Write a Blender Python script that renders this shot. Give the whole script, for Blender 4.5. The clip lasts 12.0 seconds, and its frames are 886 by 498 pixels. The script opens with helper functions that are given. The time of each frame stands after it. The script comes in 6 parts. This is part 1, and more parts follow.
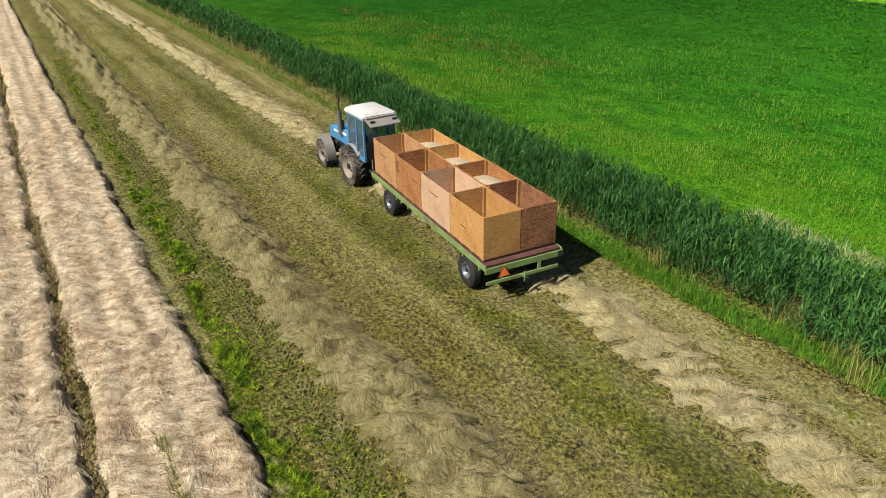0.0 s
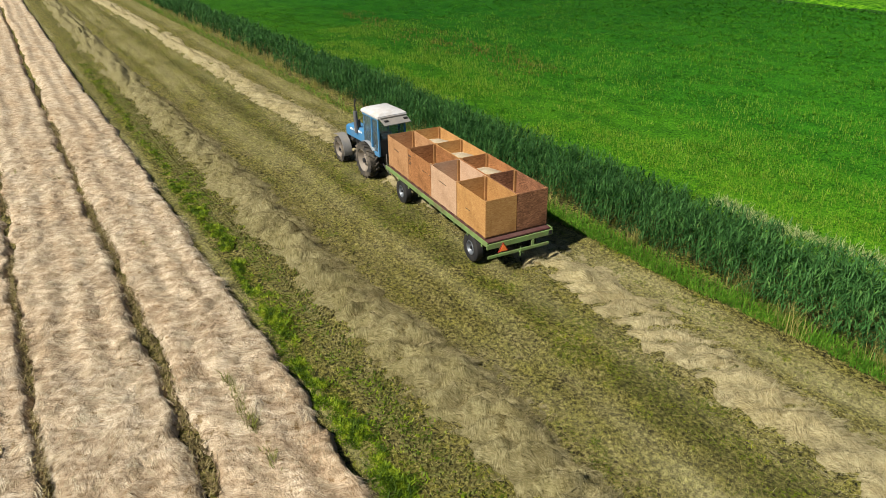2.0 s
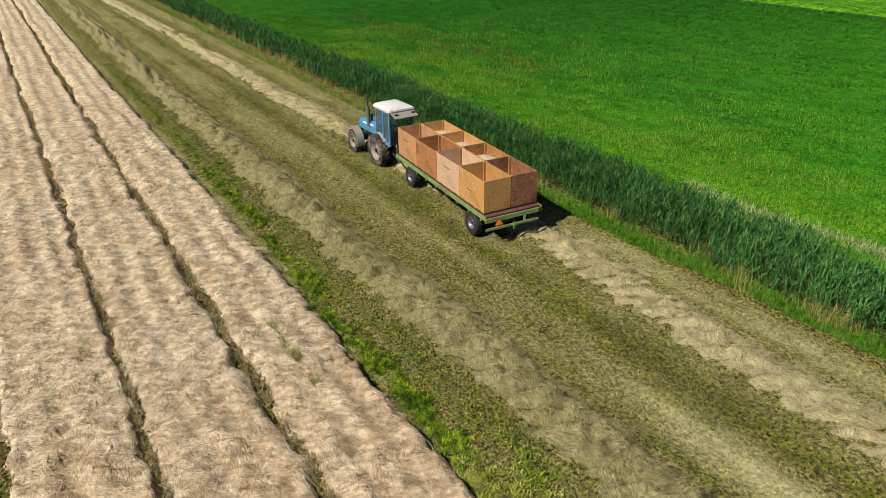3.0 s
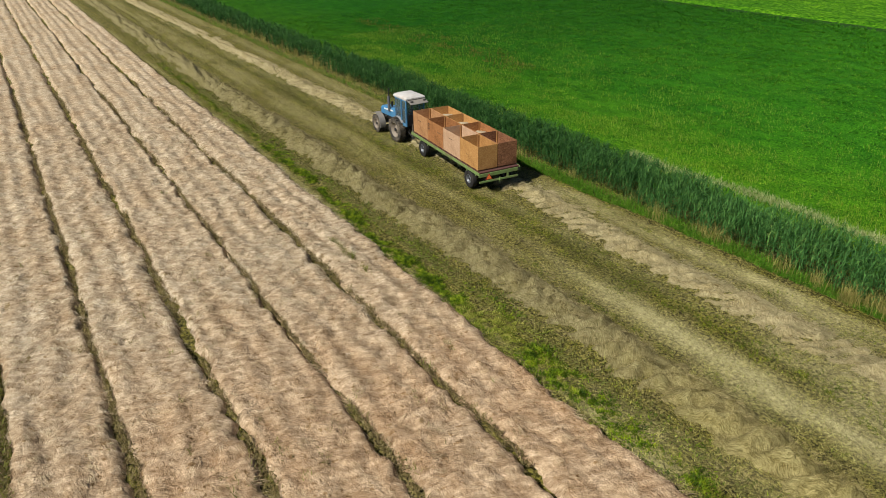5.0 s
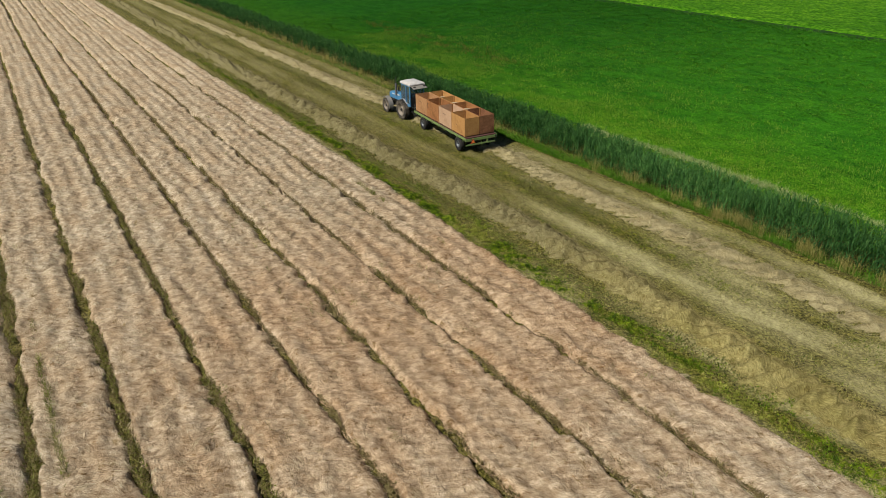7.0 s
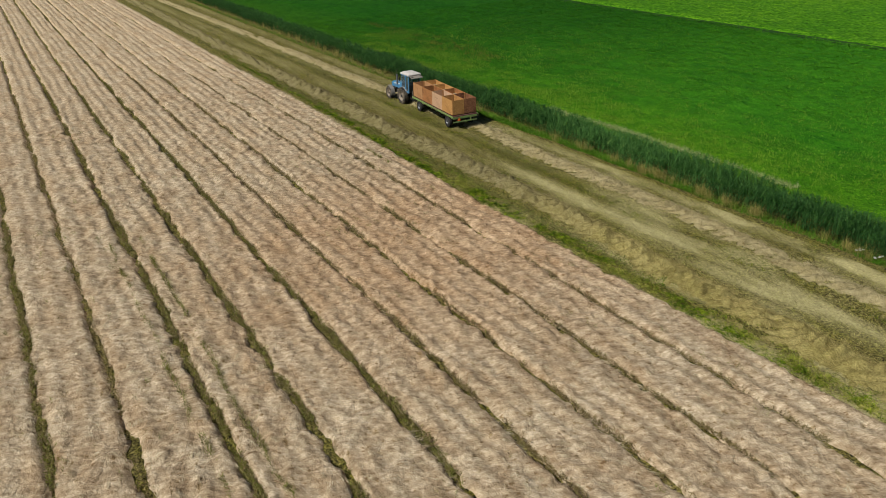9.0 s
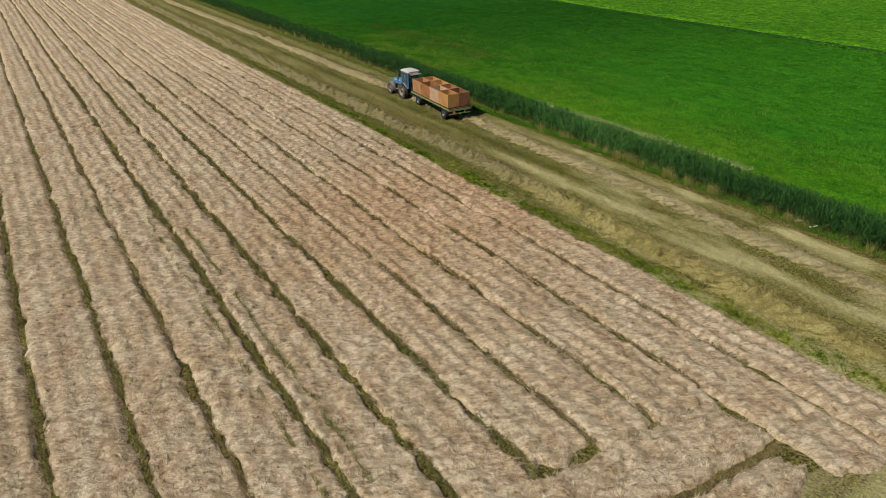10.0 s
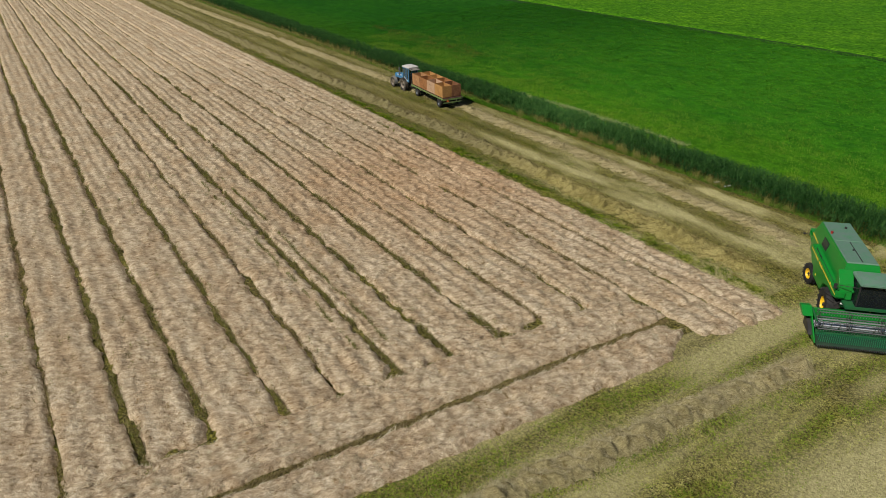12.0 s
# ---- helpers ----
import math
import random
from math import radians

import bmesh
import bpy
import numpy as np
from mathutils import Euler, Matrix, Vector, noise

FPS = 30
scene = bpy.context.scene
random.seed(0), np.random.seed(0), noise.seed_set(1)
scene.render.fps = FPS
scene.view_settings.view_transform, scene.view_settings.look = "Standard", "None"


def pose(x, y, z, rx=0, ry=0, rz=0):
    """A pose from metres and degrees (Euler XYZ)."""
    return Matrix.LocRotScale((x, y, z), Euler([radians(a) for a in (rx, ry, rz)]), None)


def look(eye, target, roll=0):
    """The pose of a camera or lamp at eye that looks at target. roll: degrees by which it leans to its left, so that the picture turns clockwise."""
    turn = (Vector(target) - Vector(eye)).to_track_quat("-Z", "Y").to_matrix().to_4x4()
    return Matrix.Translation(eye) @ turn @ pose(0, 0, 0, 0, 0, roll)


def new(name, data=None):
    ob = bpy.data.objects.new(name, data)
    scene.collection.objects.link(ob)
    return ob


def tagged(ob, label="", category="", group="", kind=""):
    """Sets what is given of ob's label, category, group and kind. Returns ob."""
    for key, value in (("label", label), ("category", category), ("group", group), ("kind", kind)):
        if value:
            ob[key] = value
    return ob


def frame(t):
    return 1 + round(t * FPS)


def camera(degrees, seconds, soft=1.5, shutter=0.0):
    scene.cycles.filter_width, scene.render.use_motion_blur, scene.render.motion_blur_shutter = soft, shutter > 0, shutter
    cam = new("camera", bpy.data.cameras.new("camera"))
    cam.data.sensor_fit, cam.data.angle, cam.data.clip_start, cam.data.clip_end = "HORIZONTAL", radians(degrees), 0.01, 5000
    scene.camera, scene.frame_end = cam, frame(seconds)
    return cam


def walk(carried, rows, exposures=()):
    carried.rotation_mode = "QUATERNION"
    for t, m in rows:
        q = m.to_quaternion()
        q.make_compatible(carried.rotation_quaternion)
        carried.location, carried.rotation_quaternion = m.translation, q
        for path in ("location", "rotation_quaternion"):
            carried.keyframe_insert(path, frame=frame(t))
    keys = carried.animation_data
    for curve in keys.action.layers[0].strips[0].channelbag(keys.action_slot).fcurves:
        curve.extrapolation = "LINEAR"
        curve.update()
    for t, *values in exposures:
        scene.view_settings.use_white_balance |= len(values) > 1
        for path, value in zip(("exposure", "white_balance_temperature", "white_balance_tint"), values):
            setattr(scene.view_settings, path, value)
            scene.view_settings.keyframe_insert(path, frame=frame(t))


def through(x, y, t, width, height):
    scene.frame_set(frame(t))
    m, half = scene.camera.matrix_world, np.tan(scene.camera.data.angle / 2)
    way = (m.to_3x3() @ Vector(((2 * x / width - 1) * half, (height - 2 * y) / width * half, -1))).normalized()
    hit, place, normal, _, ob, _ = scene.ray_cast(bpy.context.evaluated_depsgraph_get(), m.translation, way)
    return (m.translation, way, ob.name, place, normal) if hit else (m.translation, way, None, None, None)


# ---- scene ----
cam = camera(65.0, 12.0, soft=0.55)
METRES, EYE, TILT, LEAN, TURN = 111.12, 10.24, -26.584, 1.151, -31.997
ROWS = [
    (0.0, 0.00000, 0.00000, 0.00000, 0.000, -0.256, -0.100),
    (0.5, -0.00040, -0.00290, -0.00010, -0.055, -0.256, -0.080),
    (1.0, -0.00110, -0.00858, -0.00090, -0.091, -0.238, -0.060),
    (1.5, -0.00210, -0.01798, -0.00290, -0.146, -0.238, -0.040),
    (2.0, -0.00300, -0.03105, -0.00600, -0.183, -0.238, -0.030),
    (2.5, -0.00410, -0.04717, -0.01010, -0.274, -0.238, -0.030),
    (4.5, -0.00820, -0.13157, -0.03180, -0.348, -0.293, 0.000),
    (5.0, -0.00870, -0.15710, -0.03900, -0.366, -0.293, 0.030),
    (5.5, -0.00880, -0.18356, -0.04680, -0.384, -0.274, 0.050),
    (6.0, -0.00850, -0.21045, -0.05540, -0.384, -0.220, 0.080),
    (6.5, -0.00810, -0.23811, -0.06380, -0.457, -0.238, 0.080),
    (7.0, -0.00730, -0.26588, -0.07260, -0.457, -0.220, 0.090),
    (9.0, -0.00320, -0.37608, -0.10690, -0.567, -0.201, 0.160),
    (9.5, -0.00200, -0.40346, -0.11530, -0.604, -0.183, 0.170),
    (10.0, -0.00100, -0.43085, -0.12360, -0.585, -0.183, 0.200),
    (10.5, -0.00040, -0.45807, -0.13190, -0.622, -0.146, 0.210),
    (11.0, 0.00060, -0.48513, -0.14010, -0.640, -0.146, 0.220),
    (11.5, 0.00140, -0.51235, -0.14840, -0.659, -0.110, 0.250),
    (12.0, 0.00150, -0.53963, -0.15650, -0.659, -0.128, 0.280),
]
walk(cam, [(t, pose(0, 0, EYE, TILT, LEAN, TURN) @ pose(METRES * x, METRES * y, METRES * z, 90 + pitch, roll, yaw)) for t, x, y, z, yaw, pitch, roll in ROWS],
     exposures=[(0.0, 0.64), (2.5, 0.54), (5.0, 0.25), (7.0, 0.06), (9.5, -0.09), (12.0, -0.15)])

# ---- daylight ----
SUN_AZ, SUN_EL = -99.0, 47.0          # compass angle from +y, clockwise; height
world = bpy.data.worlds.new("sky")
scene.world = world
world.use_nodes = True
wn = world.node_tree
sky = wn.nodes.new("ShaderNodeTexSky")
sky.sky_type = "NISHITA"
sky.sun_disc = False
sky.air_density, sky.dust_density = 0.75, 0.4
sky.sun_elevation, sky.sun_rotation = radians(SUN_EL), radians(SUN_AZ)
wn.links.new(sky.outputs[0], wn.nodes["Background"].inputs[0])
wn.nodes["Background"].inputs[1].default_value = 0.04
sun_data = bpy.data.lights.new("sun", "SUN")
sun_data.energy, sun_data.angle, sun_data.color = 5.0, radians(0.55), (1.0, 0.95, 0.86)
sun = new("sun", sun_data)
sun_from = Vector((math.sin(radians(SUN_AZ)) * math.cos(radians(SUN_EL)), math.cos(radians(SUN_AZ)) * math.cos(radians(SUN_EL)), math.sin(radians(SUN_EL))))
sun.matrix_world = look(tuple(sun_from * 200), (0, 0, 0))

# ---- node helpers ----


def material(name, rough=0.6, metal=0.0, spec=0.3):
    m = bpy.data.materials.new(name)
    m.use_nodes = True
    b = m.node_tree.nodes["Principled BSDF"]
    b.inputs["Roughness"].default_value = rough
    b.inputs["Metallic"].default_value = metal
    b.inputs["Specular IOR Level"].default_value = spec
    return m, m.node_tree, b


def vec(nt, scale=(1, 1, 1), turn=0.0, warp=0.0, warp_scale=1.0):
    """Object coordinates, turned about z, warped and scaled."""
    co = nt.nodes.new("ShaderNodeTexCoord").outputs["Object"]
    if warp:
        n = nt.nodes.new("ShaderNodeTexNoise")
        n.inputs["Scale"].default_value = warp_scale
        n.inputs["Detail"].default_value = 2
        nt.links.new(co, n.inputs["Vector"])
        s = nt.nodes.new("ShaderNodeVectorMath")
        s.operation = "MULTIPLY_ADD"
        nt.links.new(n.outputs["Color"], s.inputs[0])
        s.inputs[1].default_value = (warp, warp, warp)
        nt.links.new(co, s.inputs[2])
        co = s.outputs[0]
    mp = nt.nodes.new("ShaderNodeMapping")
    mp.inputs["Rotation"].default_value = (0, 0, radians(turn))
    nt.links.new(co, mp.inputs["Vector"])
    m2 = nt.nodes.new("ShaderNodeMapping")
    m2.inputs["Scale"].default_value = scale
    nt.links.new(mp.outputs[0], m2.inputs["Vector"])
    return m2.outputs[0]


def grain(nt, v, scale=1.0, detail=4, rough=0.6):
    n = nt.nodes.new("ShaderNodeTexNoise")
    n.inputs["Scale"].default_value = scale
    n.inputs["Detail"].default_value = detail
    n.inputs["Roughness"].default_value = rough
    nt.links.new(v, n.inputs["Vector"])
    return n.outputs["Fac"]


def ramp(nt, fac, stops):
    r = nt.nodes.new("ShaderNodeValToRGB")
    e = r.color_ramp.elements
    while len(e) < len(stops):
        e.new(0.5)
    for el, (p, c) in zip(e, stops):
        el.position, el.color = p, (*c, 1)
    nt.links.new(fac, r.inputs[0])
    return r.outputs[0]


def blend(nt, fac, a, b, kind="MIX"):
    m = nt.nodes.new("ShaderNodeMix")
    m.data_type, m.blend_type = "RGBA", kind
    for sock, val in ((m.inputs[0], fac), (m.inputs[6], a), (m.inputs[7], b)):
        if hasattr(val, "node"):
            nt.links.new(val, sock)
        else:
            sock.default_value = val if isinstance(val, (int, float)) else (*val, 1)
    return m.outputs[2]


def steps(nt, fac, lo, hi):
    m = nt.nodes.new("ShaderNodeMapRange")
    m.inputs[1].default_value, m.inputs[2].default_value = lo, hi
    nt.links.new(fac, m.inputs[0])
    return m.outputs[0]


def relief(nt, b, height, strength=0.4, depth=0.02):
    n = nt.nodes.new("ShaderNodeBump")
    n.inputs["Strength"].default_value, n.inputs["Distance"].default_value = strength, depth
    nt.links.new(height, n.inputs["Height"])
    nt.links.new(n.outputs[0], b.inputs["Normal"])


def colour(nt, b, c):
    nt.links.new(c, b.inputs["Base Color"])


def island(nt):
    return nt.nodes.new("ShaderNodeNewGeometry").outputs["Random Per Island"]


def painted(name, c, rough=0.45, metal=0.0, dirt=(0.16, 0.13, 0.09), amount=0.35, spec=0.4):
    """Paint, rubber or plastic with dust in patches and fine wear."""
    m, nt, b = material(name, rough, metal, spec)
    n1 = grain(nt, vec(nt), 2.2, 6, 0.65)
    n2 = grain(nt, vec(nt), 38, 3)
    k = nt.nodes.new("ShaderNodeMath")
    k.operation = "MULTIPLY"
    nt.links.new(steps(nt, n1, 0.42, 0.75), k.inputs[0])
    k.inputs[1].default_value = amount
    base = blend(nt, steps(nt, n2, 0.3, 0.75), tuple(v * 0.86 for v in c), tuple(min(1, v * 1.1) for v in c))
    colour(nt, b, blend(nt, k.outputs[0], base, dirt))
    relief(nt, b, n2, 0.08, 0.004)
    return m


def drift(nt, c):
    """Patches of half a metre, and a browner, riper part of the field near its corner."""
    # patches put the tufts' sheen and the brown shade between them into the colour
    n3 = grain(nt, vec(nt, (1.0, 2.3, 1), 32, 0.3, 2), 1.9, 4, 0.6)
    c = blend(nt, steps(nt, n3, 0.40, 0.60), blend(nt, 1.0, c, (0.73, 0.68, 0.62), "MULTIPLY"), blend(nt, 1.0, c, (1.17, 1.17, 1.15), "MULTIPLY"))
    ribs = grain(nt, vec(nt, (2.1, 0.22, 1), 0, 0.15, 1.5), 1.0, 3, 0.6)
    c = blend(nt, steps(nt, ribs, 0.40, 0.60), blend(nt, 1.0, c, (0.92, 0.905, 0.885), "MULTIPLY"), blend(nt, 1.0, c, (1.03, 1.035, 1.035), "MULTIPLY"))
    spot = grain(nt, vec(nt, (1.0, 1.7, 1), 32, 0.2, 3), 3.3, 3, 0.5)
    c = blend(nt, steps(nt, spot, 0.635, 0.69), c, blend(nt, 1.0, c, (0.60, 0.52, 0.41), "MULTIPLY"))
    s = nt.nodes.new("ShaderNodeSeparateXYZ")
    nt.links.new(vec(nt, (1, 1, 1), 0, 5.0, 0.12), s.inputs[0])
    k = nt.nodes.new("ShaderNodeMath")
    k.operation = "MULTIPLY"
    nt.links.new(steps(nt, s.outputs[0], -17, -6), k.inputs[0])
    nt.links.new(steps(nt, s.outputs[1], -16, -5), k.inputs[1])
    q = nt.nodes.new("ShaderNodeMath")
    q.operation = "MULTIPLY"
    nt.links.new(k.outputs[0], q.inputs[0])
    nt.links.new(steps(nt, s.outputs[1], 13, 4), q.inputs[1])
    return blend(nt, q.outputs[0], blend(nt, 1.0, c, (1.13, 1.13, 1.11), "MULTIPLY"), blend(nt, 1.0, c, (1.085, 0.975, 0.88), "MULTIPLY"))


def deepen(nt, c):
    """Darkens and blues the field crop along y: the duller sheen of low views put into its colour."""
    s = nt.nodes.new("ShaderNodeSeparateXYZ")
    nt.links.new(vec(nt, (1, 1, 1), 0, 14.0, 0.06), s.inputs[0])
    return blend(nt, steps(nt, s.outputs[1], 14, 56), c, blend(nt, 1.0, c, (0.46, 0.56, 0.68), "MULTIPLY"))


def band(nt, c, axis, stops, tint):
    """Tint plants inside a stretch of the field that fades in and out along one axis."""
    s = nt.nodes.new("ShaderNodeSeparateXYZ")
    nt.links.new(vec(nt, (1, 1, 1), 0, 5.0, 0.15), s.inputs[0])
    k = nt.nodes.new("ShaderNodeMath")
    k.operation = "MULTIPLY"
    nt.links.new(steps(nt, s.outputs[axis], stops[0], stops[1]), k.inputs[0])
    nt.links.new(steps(nt, s.outputs[axis], stops[3], stops[2]), k.inputs[1])
    return blend(nt, k.outputs[0], c, blend(nt, 1.0, c, tint, "MULTIPLY"))


def leafy(name, stops, rough=0.55, through=0.3, patch=None, clump=6.0, own=0.4, streak=None, field=False, zone=None):
    """Blades and leaves: every blade has its own tint, and clumps differ."""
    m, nt, b = material(name, rough, 0.0, 0.1)
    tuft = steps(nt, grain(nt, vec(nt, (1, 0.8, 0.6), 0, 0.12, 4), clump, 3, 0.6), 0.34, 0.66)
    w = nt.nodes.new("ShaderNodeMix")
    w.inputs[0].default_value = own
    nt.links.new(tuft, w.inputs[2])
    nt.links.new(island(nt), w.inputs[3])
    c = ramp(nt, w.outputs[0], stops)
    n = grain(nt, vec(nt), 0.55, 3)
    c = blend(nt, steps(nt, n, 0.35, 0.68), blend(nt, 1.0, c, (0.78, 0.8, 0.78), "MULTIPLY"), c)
    if patch:
        c = drift(nt, c)
    if streak:
        ns = grain(nt, vec(nt, (1.5, 0.2, 1), 0, 0.5, 0.8), 1.0, 4, 0.65)
        c = blend(nt, steps(nt, ns, 0.4, 0.6), blend(nt, 1.0, c, streak, "MULTIPLY"), c)
    if field:
        c = band(nt, deepen(nt, c), 0, (10, 11, 21, 34), (1.8, 1.16, 1.0))
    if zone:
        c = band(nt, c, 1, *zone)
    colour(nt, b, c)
    t = nt.nodes.new("ShaderNodeBsdfTranslucent")
    nt.links.new(c, t.inputs[0])
    mix = nt.nodes.new("ShaderNodeMixShader")
    mix.inputs[0].default_value = through
    nt.links.new(b.outputs[0], mix.inputs[1])
    nt.links.new(t.outputs[0], mix.inputs[2])
    nt.links.new(mix.outputs[0], nt.nodes["Material Output"].inputs[0])
    return m


# ---- plant and field materials ----


def straw_mat(name, stops, big, turn, fine=(5.0, 36.0, 5.0), bump=0.9, ripe=False, zone=None):
    m, nt, b = material(name, 0.8, 0.0, 0.1)
    fa = grain(nt, vec(nt, fine, turn, 0.35, 1.1), 1.0, 5, 0.7)
    fb = grain(nt, vec(nt, fine, turn + 55, 0.35, 1.3), 1.0, 5, 0.7)
    side = steps(nt, grain(nt, vec(nt), 1.7, 2), 0.44, 0.56)
    f = blend(nt, side, fa, fb)
    f2 = grain(nt, vec(nt, (2.2, 7.0, 2.0), turn, 0.5, 0.7), 1.0, 3)
    c = ramp(nt, f, stops)
    n = grain(nt, vec(nt, (1, 0.45, 1)), 0.8, 4)
    c = blend(nt, steps(nt, n, 0.4, 0.66), c, blend(nt, 1.0, c, big, "MULTIPLY"))
    c = drift(nt, c) if ripe else c
    c = band(nt, c, 1, *zone) if zone else c
    c = blend(nt, steps(nt, f2, 0.3, 0.7), blend(nt, 1.0, c, (0.80, 0.76, 0.70), "MULTIPLY"), c)
    tuft = grain(nt, vec(nt, (1.0, 0.8, 1.0), turn, 0.25, 2.5), 4.2, 5, 0.65)
    pit = grain(nt, vec(nt, (1.0, 0.6, 1.0), 0, 0.2, 2), 2.6, 4, 0.7)
    c = blend(nt, steps(nt, pit, 0.60, 0.68), c, blend(nt, 1.0, c, (0.55, 0.50, 0.38), "MULTIPLY"))
    colour(nt, b, c)
    mixh = nt.nodes.new("ShaderNodeMath")
    mixh.operation = "MULTIPLY_ADD"
    nt.links.new(tuft, mixh.inputs[0])
    mixh.inputs[1].default_value = 2.6
    nt.links.new(f, mixh.inputs[2])
    relief(nt, b, mixh.outputs[0], bump, 0.07)
    return m


STRAW_STOPS = [(0.3, (0.19, 0.145, 0.095)), (0.44, (0.43, 0.355, 0.26)), (0.56, (0.58, 0.50, 0.39)), (0.72, (0.74, 0.68, 0.57))]
M_swath = straw_mat("laid_grass", STRAW_STOPS, (0.87, 0.80, 0.73), 28, ripe=True)
M_swath_cross = straw_mat("laid_grass_headland", STRAW_STOPS, (0.87, 0.80, 0.73), -20, ripe=True)
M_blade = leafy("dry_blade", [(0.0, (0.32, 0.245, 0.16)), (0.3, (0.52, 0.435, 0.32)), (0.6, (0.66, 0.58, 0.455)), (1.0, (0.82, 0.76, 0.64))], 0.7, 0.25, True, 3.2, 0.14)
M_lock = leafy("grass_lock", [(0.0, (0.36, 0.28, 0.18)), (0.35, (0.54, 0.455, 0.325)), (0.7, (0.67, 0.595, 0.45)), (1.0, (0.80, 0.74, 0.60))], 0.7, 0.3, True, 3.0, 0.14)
HAY_STOPS = [(0.3, (0.08, 0.068, 0.028)), (0.45, (0.19, 0.168, 0.078)), (0.6, (0.33, 0.295, 0.155)), (0.78, (0.47, 0.43, 0.25))]
DRIER = ((-60, -50, -9, 3), (1.36, 1.34, 1.08))    # the hay is drier towards the headland
M_hay = straw_mat("hay", HAY_STOPS, (0.84, 0.84, 0.72), 55, zone=DRIER)
M_hay_blade = leafy("hay_blade", [(0.0, (0.08, 0.068, 0.025)), (0.35, (0.205, 0.17, 0.07)), (0.7, (0.375, 0.315, 0.16)), (1.0, (0.58, 0.495, 0.29))], 0.6, 0.2, None, 4.0, 0.35, zone=DRIER)
PALE_STOPS = [(0.3, (0.11, 0.09, 0.05)), (0.45, (0.325, 0.28, 0.15)), (0.6, (0.505, 0.445, 0.255)), (0.78, (0.65, 0.58, 0.37))]
M_pale = straw_mat("threshed_straw", PALE_STOPS, (0.88, 0.86, 0.78), 70)
M_pale_blade = leafy("threshed_blade", [(0.0, (0.19, 0.155, 0.085)), (0.4, (0.41, 0.352, 0.185)), (0.75, (0.57, 0.50, 0.285)), (1.0, (0.71, 0.63, 0.40))], 0.6, 0.2)
TURNED_STOPS = [tuple([p, tuple(0.45 * a + 0.55 * b for a, b in zip(c, d))]) for (p, c), (q, d) in zip(HAY_STOPS, PALE_STOPS)]
M_turned = straw_mat("turned_hay", TURNED_STOPS, (0.88, 0.86, 0.78), 20)
M_turned_blade = leafy("turned_hay_blade", [(0.0, (0.22, 0.18, 0.09)), (0.4, (0.43, 0.37, 0.21)), (0.75, (0.61, 0.535, 0.34)), (1.0, (0.76, 0.68, 0.47))], 0.6, 0.2, None, 4.0, 0.3)
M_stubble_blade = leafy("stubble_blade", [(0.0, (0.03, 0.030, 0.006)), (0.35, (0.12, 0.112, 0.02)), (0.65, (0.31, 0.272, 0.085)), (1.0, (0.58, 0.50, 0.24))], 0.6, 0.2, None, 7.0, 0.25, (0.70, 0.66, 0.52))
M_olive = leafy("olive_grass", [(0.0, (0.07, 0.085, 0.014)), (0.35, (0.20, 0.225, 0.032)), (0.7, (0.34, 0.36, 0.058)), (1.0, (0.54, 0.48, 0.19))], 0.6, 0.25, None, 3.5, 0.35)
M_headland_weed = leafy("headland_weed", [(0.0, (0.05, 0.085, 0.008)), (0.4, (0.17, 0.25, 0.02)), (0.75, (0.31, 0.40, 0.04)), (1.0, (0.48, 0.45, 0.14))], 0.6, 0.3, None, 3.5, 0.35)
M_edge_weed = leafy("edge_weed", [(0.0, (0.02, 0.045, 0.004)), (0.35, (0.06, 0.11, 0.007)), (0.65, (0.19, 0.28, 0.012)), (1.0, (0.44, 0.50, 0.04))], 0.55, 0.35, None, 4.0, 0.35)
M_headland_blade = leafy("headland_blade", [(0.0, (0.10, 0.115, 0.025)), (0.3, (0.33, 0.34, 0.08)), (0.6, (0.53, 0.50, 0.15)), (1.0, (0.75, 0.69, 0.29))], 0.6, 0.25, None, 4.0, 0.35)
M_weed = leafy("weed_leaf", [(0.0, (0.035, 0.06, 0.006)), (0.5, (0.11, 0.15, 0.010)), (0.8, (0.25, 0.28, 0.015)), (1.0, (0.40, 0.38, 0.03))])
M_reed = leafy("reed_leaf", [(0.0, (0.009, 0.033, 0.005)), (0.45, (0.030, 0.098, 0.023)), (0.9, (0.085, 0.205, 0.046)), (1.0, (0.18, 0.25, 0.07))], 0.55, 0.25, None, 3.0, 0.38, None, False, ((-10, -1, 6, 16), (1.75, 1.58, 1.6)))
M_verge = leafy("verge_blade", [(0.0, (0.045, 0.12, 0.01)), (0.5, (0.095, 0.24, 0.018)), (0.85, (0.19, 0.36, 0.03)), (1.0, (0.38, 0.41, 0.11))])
M_seed_grass = leafy("pale_seed_grass", [(0.0, (0.20, 0.27, 0.08)), (0.5, (0.36, 0.42, 0.17)), (1.0, (0.60, 0.60, 0.34))], 0.6, 0.3)
M_tall_dry = leafy("dry_tall_grass", [(0.0, (0.16, 0.20, 0.04)), (0.4, (0.34, 0.31, 0.085)), (1.0, (0.52, 0.44, 0.17))], 0.6, 0.3)
M_gap = leafy("gap_weed", [(0.0, (0.07, 0.065, 0.02)), (0.4, (0.16, 0.15, 0.04)), (0.75, (0.22, 0.25, 0.04)), (1.0, (0.42, 0.34, 0.18))])
M_gap_dry = leafy("gap_weed_dry", [(0.0, (0.09, 0.07, 0.03)), (0.4, (0.22, 0.165, 0.075)), (0.75, (0.29, 0.24, 0.10)), (1.0, (0.42, 0.33, 0.20))])
